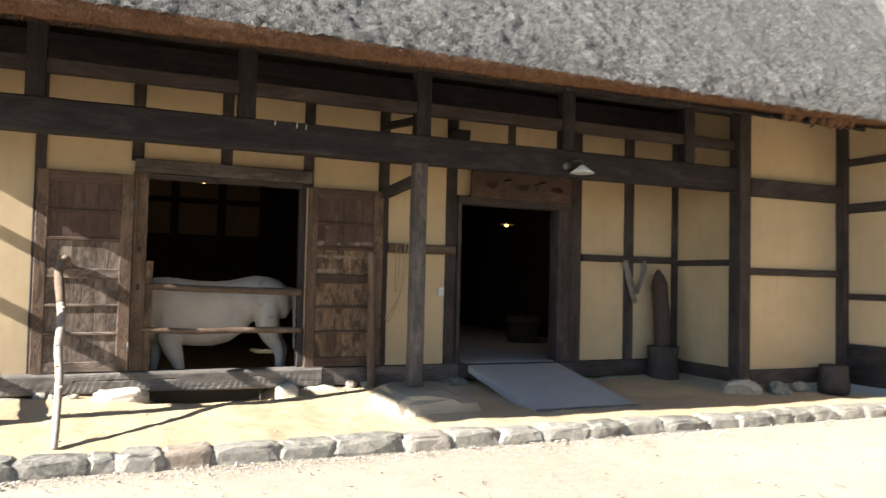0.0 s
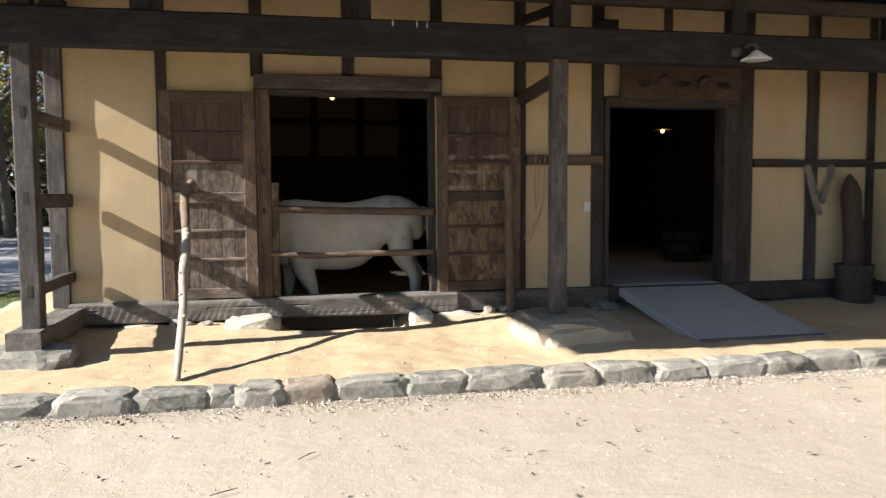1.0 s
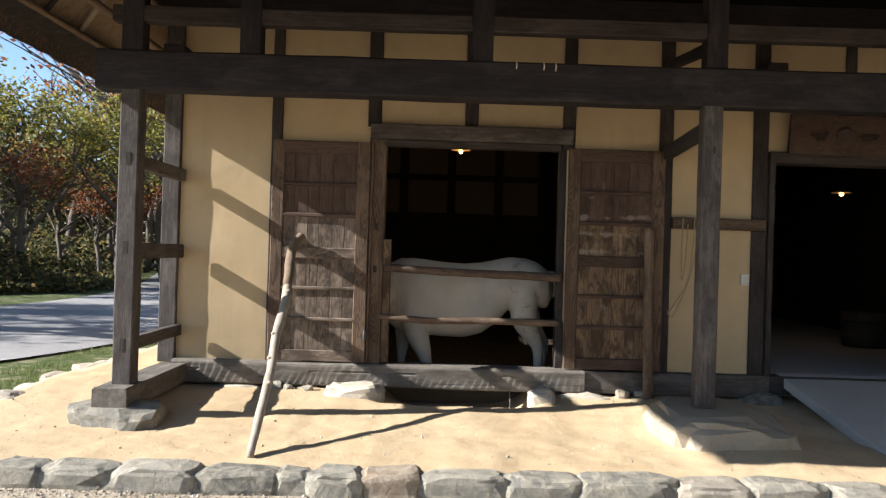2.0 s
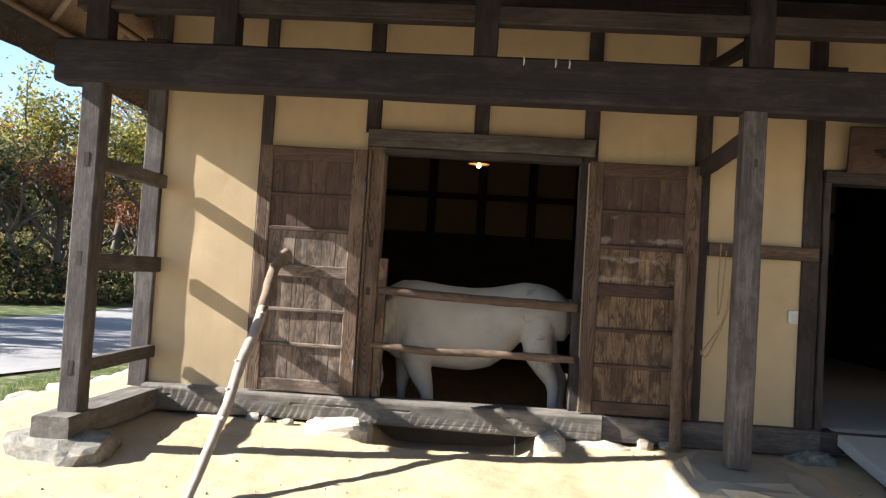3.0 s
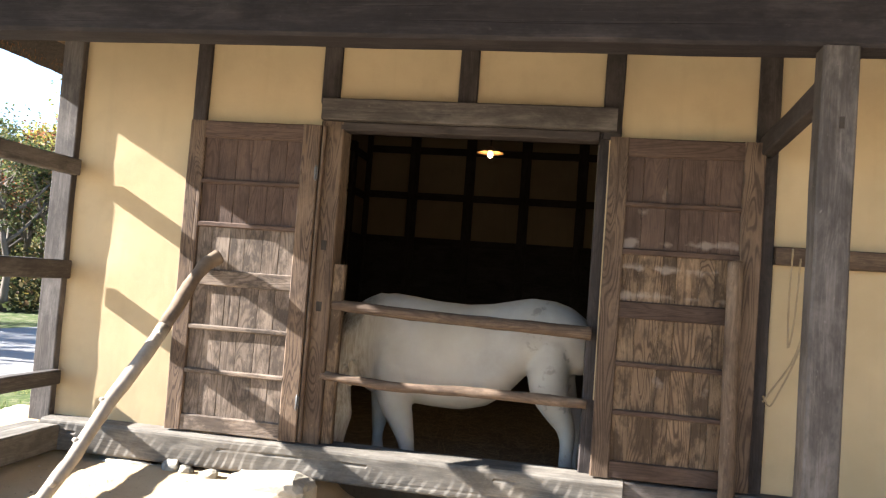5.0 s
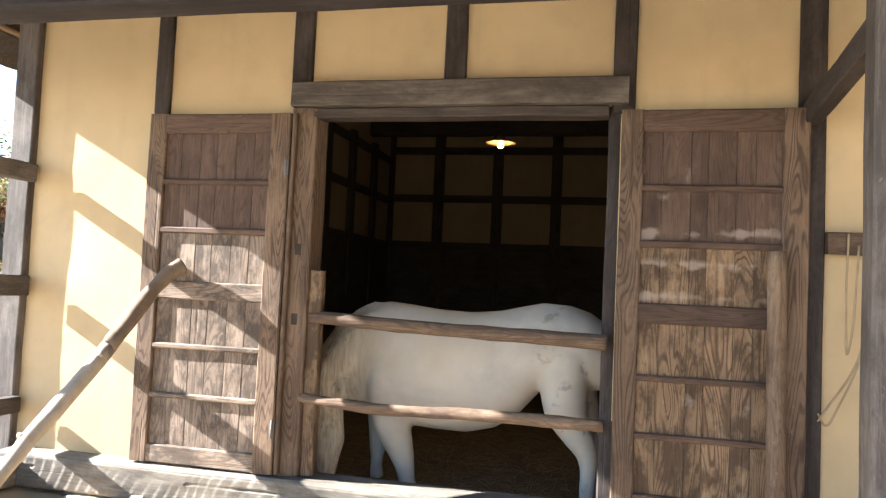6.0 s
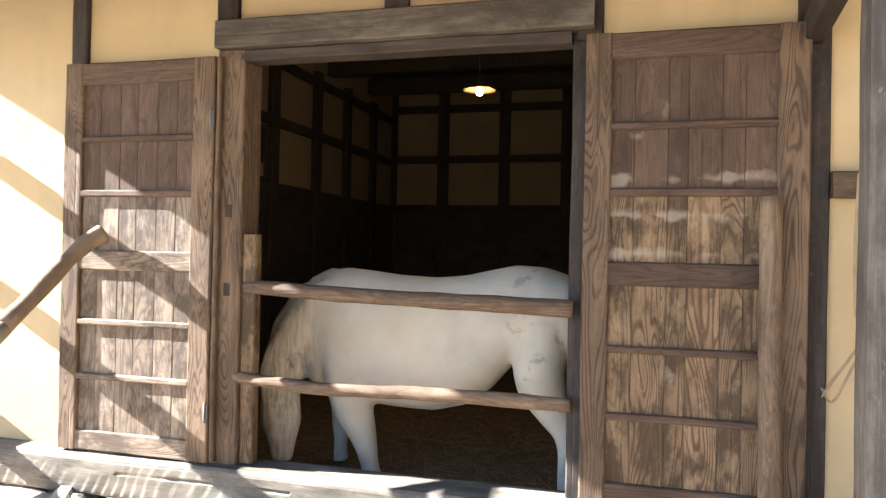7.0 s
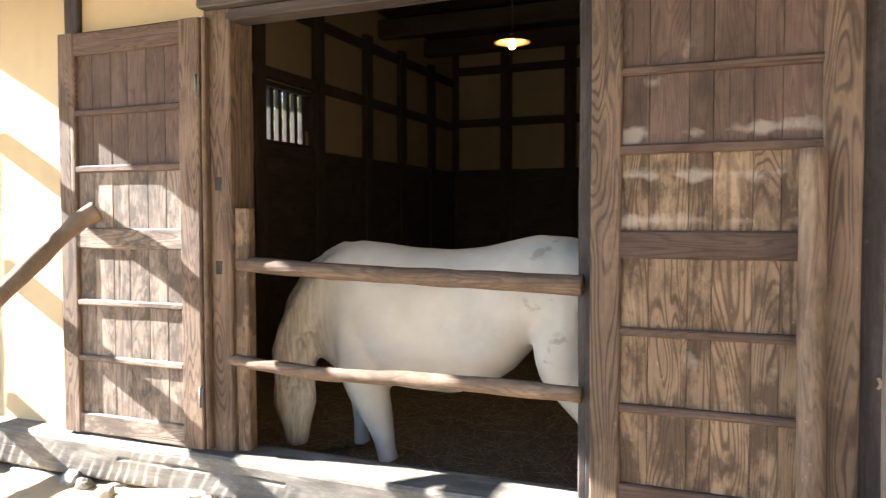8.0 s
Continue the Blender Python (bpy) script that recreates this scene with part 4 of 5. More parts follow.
solo("iron_rod", bm, IRON, "thin rusty rod below the stable sill", "rod", smooth=True)

# ---------------------------------------------------------------- entrance
sign = thing("name_board", (5.65, 9.3, 2.73), "faded wooden name board over the entrance", "sign")
bm = timber((4.85, 9.31, 2.935), (6.45, 9.31, 2.935), 0.04, 0.41, (0, -0.12, 1))
part("board", bm, DOOR["x"], sign)
for k in range(5):
    x = 5.14 + 0.265 * k
    bm = tube([(x, 9.276, 2.93 + 0.01 * (-1) ** k), (x, 9.292, 2.93)], [0.085, 0.085], 14, 0.035, None, 9.0)
    part("mark", bm, INK, sign, "faded dark mark")

ramp = thing("ramp", (5.55, 8.4, 0.1), "grey slab ramp up to the entrance", "ramp")
bm = timber((5.585, 7.48, 0.065), (5.59, 9.52, 0.40), 1.43, 0.10, rough=0.006)
part("slab", bm, CONCRETE, ramp)
bm = timber((4.87, 7.44, 0.118), (6.28, 7.45, 0.118), 0.10, 0.03, rough=0.005)
part("edge_plank", bm, GREY["x"], ramp, "thin weathered plank along the foot")


def hanging_lamp(at, drop, label, power):
    d = thing("hanging_lamp", at, label, "lamp", "lit hanging lamps")
    x, y, z = at
    part("shade", lathe([(0.02, 0.06), (0.03, 0.05), (0.05, 0.03), (0.135, 0.0), (0.137, -0.006), (0.05, 0.022), (0.02, 0.04)], (x, y, z), 28), ENAMEL_IN, d, "shallow tarnished shade", True)
    part("bulb", lathe([(0.0005, -0.052), (0.018, -0.047), (0.030, -0.028), (0.028, -0.006), (0.017, 0.012), (0.016, 0.04)], (x, y, z), 16), BULB, d, "glowing warm bulb", True)
    part("cord", tube([(x, y, z + 0.06), (x, y, z + drop)], [0.006, 0.006], 6), INNER["z"], d)
    data = bpy.data.lights.new("bulb_light", "POINT")
    data.energy, data.color, data.shadow_soft_size = power, (1.0, 0.66, 0.32), 0.04
    lamp = new("bulb_light", data)
    lamp.location = (x, y, z - 0.13)
    return d


hanging_lamp((1.545, 11.62, 2.985), 1.9, "small warm lamp hanging in the stable", 3.0)
hanging_lamp((6.83, 12.0, 2.61), 2.3, "small warm lamp hanging in the dark hall", 1.2)

porch_lamp = thing("porch_lamp", (5.68, 7.85, 2.98), "unlit white enamel lamp on the porch beam", "lamp")
part("shade", lathe([(0.03, 0.09), (0.045, 0.075), (0.06, 0.06), (0.15, 0.0), (0.152, -0.008), (0.05, 0.05), (0.02, 0.06)], (5.68, 7.85, 2.955), 28), ENAMEL, porch_lamp, "white enamel shade", True)
part("arm", tube(smooth_line([(5.68, 7.85, 3.04), (5.68, 7.86, 3.10), (5.66, 7.93, 3.12), (5.64, 8.01, 3.10)], 10), [0.012] * 11, 8), IRON, porch_lamp, "", True)
part("junction_box", tube([(5.53, 7.955, 3.05), (5.53, 8.01, 3.05)], [0.05, 0.055], 14), IRON, porch_lamp, "round grey junction box", True)

switch = thing("switch_box", (4.487, 9.44, 1.42), "small cream wall switch box beside the entrance", "switch")
bar("casing", PLASTIC, switch, 4.444, 4.53, 9.43, 9.462, 1.365, 1.478, "", 0.0, 0.006)
bar("rocker", PLASTIC, switch, 4.468, 4.506, 9.418, 9.43, 1.395, 1.45, "", 0.0, 0.004)

tub = thing("wooden_tub", (7.55, 12.6, 0.43), "dark wooden tub on the hall floor", "tub")
part("body", lathe([(0.28, 0.0), (0.30, 0.05), (0.34, 0.5), (0.31, 0.5), (0.27, 0.06), (0.0005, 0.06)], (7.55, 12.6, 0.43), 28), INNER["z"], tub, "", True)
for z in (0.12, 0.38):
    part("hoop", lathe([(0.305 + z * 0.08, z - 0.02), (0.32 + z * 0.08, z), (0.305 + z * 0.08, z + 0.02)], (7.55, 12.6, 0.43), 28), INNER["x"], tub, "", True)

# ---------------------------------------------------------------- things on the porch
mortar = thing("log_mortar", (7.985, 9.1, 0.16), "hollowed log mortar standing by the wall", "mortar")
part("body", lathe([(0.235, 0.0), (0.24, 0.06), (0.215, 0.25), (0.225, 0.44), (0.235, 0.50), (0.19, 0.50), (0.15, 0.38), (0.0005, 0.34)], (7.985, 9.1, 0.16), 28), POST["z"], mortar, "", True)
bm = bmesh.new()
line = smooth_line([(7.99, 9.12, 0.52), (8.01, 9.16, 1.0), (8.02, 9.22, 1.45), (8.02, 9.27, 1.82)], 24)
tube(line, [0.105 + 0.022 * min(1.0, i / 8) if i < 17 else 0.127 * (1 - ((i - 17) / 7.6) ** 1.5) for i in range(25)], 14, 0.02, bm)
solo("straw_sheaf", bm, SHEAF, "dark tied straw sheaf standing in the log mortar", "sheaf", smooth=True)

cape = thing("straw_cape", (7.68, 9.36, 1.3), "greyed straw cords hung in loops on the wall rail", "cape")
rn = random.Random(12)
for x0, x1, z1, count in ((7.50, 7.66, 1.27, 15), (7.86, 7.70, 1.42, 11)):
    for k in range(count):
        u, v = rn.gauss(0, 0.018), rn.gauss(0, 0.025)
        y = 9.40 - rn.uniform(0.0, 0.05)
        end = z1 + abs(rn.gauss(0, 0.09))
        line = smooth_line([(x0 + u, 9.41, 1.95), (x0 * 0.8 + x1 * 0.2 + u, y, 1.95 * 0.6 + end * 0.4), (x1 + v, y, end)], 8)
        bm = tube(line, [0.009, 0.012, 0.013, 0.013, 0.013, 0.012, 0.012, 0.010, 0.005], 5, 0.006)
        part("cord", bm, CAPE, cape, smooth=True)

rope = thing("rope", (3.86, 9.35, 1.2), "thin hemp rope looped over the wall rail", "rope")
for pts in ([(3.80, 9.36, 2.04), (3.79, 9.352, 1.7), (3.80, 9.36, 1.4), (3.83, 9.35, 1.62), (3.85, 9.36, 1.98)], [(3.92, 9.355, 2.05), (3.90, 9.35, 1.7), (3.84, 9.345, 1.35), (3.70, 9.36, 1.10), (3.67, 9.38, 1.04)], [(3.97, 9.355, 2.05), (3.94, 9.35, 1.75), (3.86, 9.34, 1.38), (3.76, 9.35, 1.12), (3.71, 9.37, 1.02), (3.67, 9.38, 1.08)]):
    part("strand", tube(smooth_line(pts, 26), [0.006] * 27, 6, 0.003), ROPE, rope, "", True)

solo("chopping_stump", lathe([(0.2, 0.0), (0.215, 0.1), (0.19, 0.25), (0.195, 0.38), (0.18, 0.39), (0.0005, 0.385)], (9.75, 7.6, 0.12), 22), POST["z"], "short upright log stump beside the wing", "stump", smooth=True)

# ---------------------------------------------------------------- horse figure in the stable


def loft(bm, rings, n=20):
    """Elliptic rings (centre, axis-u half, axis-v half) joined into a closed body."""
    out = []
    for c, u, v in rings:
        c, u, v = Vector(c), Vector(u), Vector(v)
        out.append([bm.verts.new(c + u * math.cos(2 * math.pi * j / n) + v * math.sin(2 * math.pi * j / n)) for j in range(n)])
    for r0, r1 in zip(out, out[1:]):
        for j in range(n):
            bm.faces.new((r0[j], r0[(j + 1) % n], r1[(j + 1) % n], r1[j]))
    bm.faces.new(out[0][::-1]), bm.faces.new(out[-1])


HY = 10.33


def horse_figure():
    bm = bmesh.new()
    # trunk from chest to rump: x, top, bottom, half width
    trunk = ((0.62, 1.30, 0.90, 0.10), (0.70, 1.43, 0.80, 0.17), (0.82, 1.51, 0.72, 0.21), (0.98, 1.545, 0.68, 0.245), (1.15, 1.53, 0.66, 0.27), (1.35, 1.505, 0.645, 0.295), (1.6, 1.495, 0.64, 0.305), (1.8, 1.515, 0.69, 0.30), (1.97, 1.555, 0.81, 0.285), (2.11, 1.585, 0.97, 0.275), (2.3, 1.575, 1.0, 0.265), (2.44, 1.53, 1.0, 0.235), (2.55, 1.45, 1.0, 0.18), (2.61, 1.33, 1.1, 0.09))
    loft(bm, [((x, HY, (a + b) / 2), (0, w, 0), (0, 0, (a - b) / 2)) for x, a, b, w in trunk], 28)
    # neck reaching down and head low to the floor
    neck = [((0.92, HY, 1.20), 0.19, 0.31), ((0.76, HY - 0.01, 1.17), 0.17, 0.28), ((0.645, HY - 0.03, 1.05), 0.14, 0.22), ((0.585, HY - 0.07, 0.90), 0.115, 0.165), ((0.57, HY - 0.11, 0.77), 0.105, 0.125), ((0.575, HY - 0.15, 0.64), 0.11, 0.14), ((0.60, HY - 0.18, 0.52), 0.105, 0.145), ((0.615, HY - 0.19, 0.40), 0.085, 0.095), ((0.62, HY - 0.19, 0.27), 0.065, 0.065)]
    rings = []
    for i, (c, w, h) in enumerate(neck):
        t = (Vector(neck[min(i + 1, 8)][0]) - Vector(neck[max(i - 1, 0)][0])).normalized()
        v = t.cross(Vector((0, 1, 0))).normalized()
        rings.append((c, Vector((0, 1, 0)) * w, v * h))
    loft(bm, rings, 20)
    for sgn in (-1, 1):
        tube([(0.53, HY - 0.10 + 0.06 * sgn, 0.80), (0.50, HY - 0.10 + 0.10 * sgn, 0.83), (0.49, HY - 0.10 + 0.13 * sgn, 0.86)], [0.03, 0.03, 0.012], 8, 0.0, bm)
    # mane: a low uneven crest from the poll to the withers
    tube([(0.98, HY, 1.51), (0.88, HY - 0.01, 1.515), (0.76, HY - 0.03, 1.44), (0.63, HY - 0.05, 1.30), (0.54, HY - 0.08, 1.15), (0.47, HY - 0.10, 1.0)], [0.015, 0.035, 0.04, 0.04, 0.04, 0.02], 10, 0.02, bm, 9.0)
    # locks of the mane hanging on the near side of the neck
    lk = random.Random(14)
    for k in range(22):
        f = k / 21
        top = Vector((0.90 - 0.40 * f ** 0.9, HY - 0.12 - 0.05 * f, 1.46 - 0.42 * f ** 1.5))
        ln = lk.uniform(0.20, 0.36) * (1.0 + 0.5 * f)
        tube([top, top + Vector((-0.02, -0.055, -ln * 0.4)), top + Vector((0.0, -0.07, -ln * 0.75)), top + Vector((0.015, -0.05, -ln))], [0.02, 0.026, 0.022, 0.012], 6, 0.004, bm)
    # legs: near and far fore, near and far hind
    legs = (([(1.00, 1.12), (1.02, 0.93), (1.05, 0.77), (1.09, 0.63), (1.14, 0.51), (1.18, 0.39), (1.205, 0.28), (1.225, 0.215)], [0.13, 0.15, 0.15, 0.128, 0.10, 0.073, 0.060, 0.068], -0.12),
            ([(0.90, 1.10), (0.90, 0.9), (0.90, 0.72), (0.90, 0.56), (0.895, 0.46), (0.89, 0.36), (0.89, 0.27), (0.90, 0.215)], [0.12, 0.12, 0.10, 0.08, 0.068, 0.048, 0.05, 0.062], 0.14),
            ([(2.30, 1.25), (2.28, 1.02), (2.30, 0.86), (2.37, 0.72), (2.44, 0.60), (2.46, 0.48), (2.455, 0.33), (2.47, 0.215)], [0.15, 0.165, 0.15, 0.11, 0.078, 0.06, 0.055, 0.066], -0.13),
            ([(2.34, 1.22), (2.34, 1.0), (2.38, 0.84), (2.46, 0.70), (2.54, 0.60), (2.55, 0.48), (2.545, 0.33), (2.56, 0.215)], [0.15, 0.16, 0.14, 0.10, 0.078, 0.06, 0.055, 0.066], 0.14))
    for pts, rr, dy in legs:
        line = smooth_line([(x, HY + dy, z) for x, z in pts], 28)
        rad = [float(np.interp(i / 4, range(8), rr)) for i in range(29)]
        tube(line, rad, 14, 0.0, bm)
    # tail
    tube(smooth_line([(2.58, HY, 1.42), (2.66, HY, 1.36), (2.70, HY, 1.1), (2.69, HY, 0.75), (2.68, HY, 0.55)], 16), [0.03, 0.035, 0.04, 0.05, 0.055, 0.06, 0.06, 0.06, 0.06, 0.058, 0.055, 0.05, 0.045, 0.04, 0.03, 0.02, 0.01], 10, 0.01, bm)
    ob = solo("horse_statue", bm, COAT, "still off-white life-size horse figure with lowered head in the stable", "statue", smooth=True)
    rm = ob.modifiers.new("remesh", "REMESH")
    rm.mode, rm.voxel_size, rm.use_smooth_shade = "VOXEL", 0.014, True
    sm = ob.modifiers.new("smooth", "SMOOTH")
    sm.factor, sm.iterations = 0.6, 14
    return ob


horse_figure()

rn = random.Random(33)
verts, faces = [], []
for k in range(2600):
    c = Vector((rn.uniform(-0.4, 3.4), rn.uniform(9.9, 13.5), 0.205 + rn.random() ** 2 * 0.05))
    a, ln = rn.uniform(0, math.pi), rn.uniform(0.05, 0.16)
    u = Vector((math.cos(a), math.sin(a), rn.uniform(-0.12, 0.12))) * ln
    w = Vector((-math.sin(a), math.cos(a), rn.uniform(-0.5, 0.5))) * 0.0035
    i = len(verts)
    verts += [c - u, c - u + w, c + u + w, c + u]
    faces.append((i, i + 1, i + 2, i + 3))
me = bpy.data.meshes.new("straw")
me.from_pydata([tuple(v) for v in verts], [], faces)
me.materials.append(STRAW)
tagged(new("straw", me), "loose straw strewn over the stable floor", "straw", kind="stuff")

# straw on the stable floor
rn = random.Random(7)
bm = bmesh.new()
for k in range(6000):
    x, y = rn.uniform(-1.3, 3.4), 9.8 + 4.5 * rn.random() ** 1.3
    q, ln = rn.uniform(0, math.pi), rn.uniform(0.06, 0.2)
    dx, dy = math.cos(q) * ln, math.sin(q) * ln
    z = 0.205 + rn.random() * 0.03
    w, lift = 0.0012, rn.uniform(0, 0.04)
    vs = [bm.verts.new(p) for p in ((x - dy / ln * w, y + dx / ln * w, z), (x + dy / ln * w, y - dx / ln * w, z), (x + dx + dy / ln * w, y + dy - dx / ln * w, z + lift), (x + dx - dy / ln * w, y + dy + dx / ln * w, z + lift))]
    bm.faces.new(vs)
solo("loose_straw", bm, STRAW, "loose dry straw scattered over the stable floor", "straw", kind="stuff")

# ---------------------------------------------------------------- stones
rn = random.Random(21)
kerb = thing("kerb", (2.0, KERB_Y, 0.0), "row of rough grey kerb stones along the terrace", "kerb", kind="structure")
# the joints between the stones before the stable, then a run of like stones either way
joints = [-1.29, -0.79, -0.27, 0.27, 0.48, 0.83, 1.215, 1.79, 2.28, 2.96, 3.40, 3.93, 4.40, 5.0]
while joints[0] > KERB_X:
    joints.insert(0, joints[0] - rn.uniform(0.3, 0.58))
while joints[-1] < 10.2:
    joints.append(joints[-1] + rn.uniform(0.3, 0.64))
k = 0
for x0, x1 in zip(joints, joints[1:]):
    h = rn.uniform(0.11, 0.135)
    bm = rock(((x0 + x1) / 2, KERB_Y - 0.02 + rn.uniform(-0.02, 0.02), 0.01), ((x1 - x0) / 2 + 0.03, rn.uniform(0.13, 0.16), h), k + 3, 1.12, 3, 0.42)
    part("stone", bm, STONE, kerb)
    k += 1
y = KERB_Y + 0.25
while y < 17:
    w = rn.uniform(0.25, 0.6)
    bm = rock((KERB_X + rn.uniform(-0.06, 0.06), y + w / 2, 0.07), (rn.uniform(0.15, 0.22), w / 2, rn.uniform(0.10, 0.14)), k + 3, 0.75, 3, 0.65)
    part("stone", bm, PALE, kerb)
    y += w + rn.uniform(0.02, 0.1)
    k += 1


def base_stone(c, r, seed, label, mat=PALE, sub=3, square=0.7):
    return solo("foundation_stone", rock(c, r, seed, 0.62 if square > 0.5 else 0.98, sub, square), mat, label, "stone", "foundation stones")


base_stone((-1.40, 8.00, 0.09), (0.42, 0.37, 0.20), 101, "broad pale base stone under the porch post", STONE)
base_stone((3.68, 8.14, 0.10), (0.54, 0.70, 0.255), 102, "broad earthy base block under the tall porch post", EARTHY, 3, 0.42)
base_stone((0.50, 9.10, 0.13), (0.30, 0.20, 0.165), 103, "pale split stone under the sill", PALE, 3, 0.45)
base_stone((2.36, 9.16, 0.14), (0.13, 0.16, 0.155), 104, "small pale block stone under the sill", PALE, 3, 0.45)
base_stone((2.85, 9.30, 0.14), (0.3, 0.14, 0.09), 105, "flat pale stone under the sill")
base_stone((-0.75, 9.36, 0.14), (0.32, 0.13, 0.08), 106, "flat pale stone under the sill")
base_stone((-0.05, 9.34, 0.13), (0.12, 0.1, 0.08), 107, "round stone under the sill")
base_stone((8.45, 8.05, 0.18), (0.28, 0.24, 0.14), 108, "pale base stone under the corner post")
base_stone((4.6, 9.3, 0.16), (0.25, 0.2, 0.12), 109, "flat stone by the entrance", STONE)
base_stone((7.2, 9.3, 0.12), (0.4, 0.2, 0.12), 110, "flat stone under the sill", STONE)
for k, (x, y, s) in enumerate(((-0.32, 9.28, 0.06), (-0.18, 9.24, 0.05), (0.03, 9.2, 0.045), (3.2, 9.28, 0.07), (3.4, 9.3, 0.06), (9.0, 7.85, 0.16), (9.45, 7.9, 0.12))):
    base_stone((x, y, terrace_z(x, y) + s * 0.4), (s * 1.3, s, s * 0.8), 120 + k, "small rounded stone lying at the wall foot", STONE, 2)


def grit_material():
    m = Mat("mixed_grit", 0.95, 0.1)
    geo = m.node("NewGeometry")
    m.color(m.ramp(geo.outputs["Random Per Island"], [(0.0, (0.10, 0.075, 0.05)), (0.4, (0.22, 0.185, 0.14)), (0.75, (0.32, 0.28, 0.23)), (1.0, (0.46, 0.43, 0.38))]))
    return m.m


GRIT = grit_material()
rn = random.Random(31)
bm = bmesh.new()
for k in range(9000):
    x, y = rn.uniform(-4, 10), KERB_Y - 0.16 - abs(rn.gauss(0, 0.16 if k % 4 else 1.6))
    s = rn.uniform(0.004, 0.011) * (2.2 if rn.random() < 0.05 else 1)
    c = Vector((x, y, -0.012 + s * 0.3))
    vs = [bm.verts.new(c + Vector((rn.uniform(0.6, 1) * s * dx, rn.uniform(0.6, 1) * s * dy, rn.uniform(0.5, 0.9) * s * dz))) for dx, dy, dz in ((1, 0, 0), (0, 1, 0), (-1, 0, 0), (0, -1, 0), (0, 0, 1))]
    for j in range(4):
        bm.faces.new((vs[j], vs[(j + 1) % 4], vs[4]))
for k in range(2600):
    x, y = rn.uniform(-2.6, 8.2), rn.uniform(KERB_Y + 0.1, 9.25)
    s = rn.uniform(0.003, 0.008) * (2.4 if rn.random() < 0.05 else 1)
    c = Vector((x, y, terrace_z(x, y) - 0.002 + s * 0.2))
    vs = [bm.verts.new(c + Vector((rn.uniform(0.6, 1) * s * dx, rn.uniform(0.6, 1) * s * dy, rn.uniform(0.5, 0.9) * s * dz))) for dx, dy, dz in ((1, 0, 0), (0, 1, 0), (-1, 0, 0), (0, -1, 0), (0, 0, 1))]
    for j in range(4):
        bm.faces.new((vs[j], vs[(j + 1) % 4], vs[4]))
solo("loose_gravel", bm, GRIT, "loose pebbles and grit below the kerb", "gravel", kind="stuff")

# ---------------------------------------------------------------- trees past the end of the house


def tree(name, at, height, spread, leaf, seed, density, label, bare=False):
    rn = random.Random(seed)
    t = thing(name, at, label, "tree", "trees past the house")
    base = Vector(at)
    wood_bm, tips = bmesh.new(), []

    def grow(p, d, ln, r, level):
        pts = [p]
        for i in range(4):
            d = (d + Vector((rn.uniform(-0.25, 0.25), rn.uniform(-0.25, 0.25), rn.uniform(-0.05, 0.18)))).normalized()
            pts.append(pts[-1] + d * ln / 4)
        tube(pts, [r, r * 0.88, r * 0.76, r * 0.64, r * 0.5], 7 if level < 2 else 4, r * 0.1, wood_bm)
        if level >= 3:
            tips.append((pts[-1], d))
            tips.append((pts[2], d))
            return
        for k in range(4 if level else 6):
            q = pts[rn.choice((2, 3, 4, 4)) if level else rn.choice((2, 3, 3, 4, 4))]
            a = rn.uniform(0, 2 * math.pi)
            side = Vector((math.cos(a), math.sin(a), rn.uniform(0.1, 0.8))).normalized()
            grow(q, (d * 0.45 + side * spread).normalized(), ln * rn.uniform(0.5, 0.72), r * 0.5, level + 1)

    grow(base - Vector((0, 0, 0.2)), Vector((rn.uniform(-0.1, 0.1), rn.uniform(-0.1, 0.1), 1)).normalized(), height * 0.5, height * 0.022, 0)
    part("trunk", wood_bm, BARK, t, smooth=True)
    verts, faces = [], []
    for p, d in tips:
        for k in range(density):
            c = p + Vector((rn.gauss(0, 0.30), rn.gauss(0, 0.30), rn.gauss(0, 0.24))) * (height / 8)
            s = rn.uniform(0.05, 0.12) * (height / 8)
            u = Vector((rn.uniform(-1, 1), rn.uniform(-1, 1), rn.uniform(-0.6, 0.6))).normalized()
            v = u.cross(Vector((rn.uniform(-1, 1), rn.uniform(-1, 1), rn.uniform(-1, 1)))).normalized()
            i = len(verts)
            verts += [c - u * s, c - v * s * 0.5, c + u * s, c + v * s * 0.5]
            faces.append((i, i + 1, i + 2, i + 3))
    me = bpy.data.meshes.new("crown")
    me.from_pydata([tuple(v) for v in verts], [], faces)
    me.materials.append(leaf)
    crown = new("crown", me)
    crown.parent = t
    crown.matrix_parent_inverse = Matrix.Translation(-base)
    return t


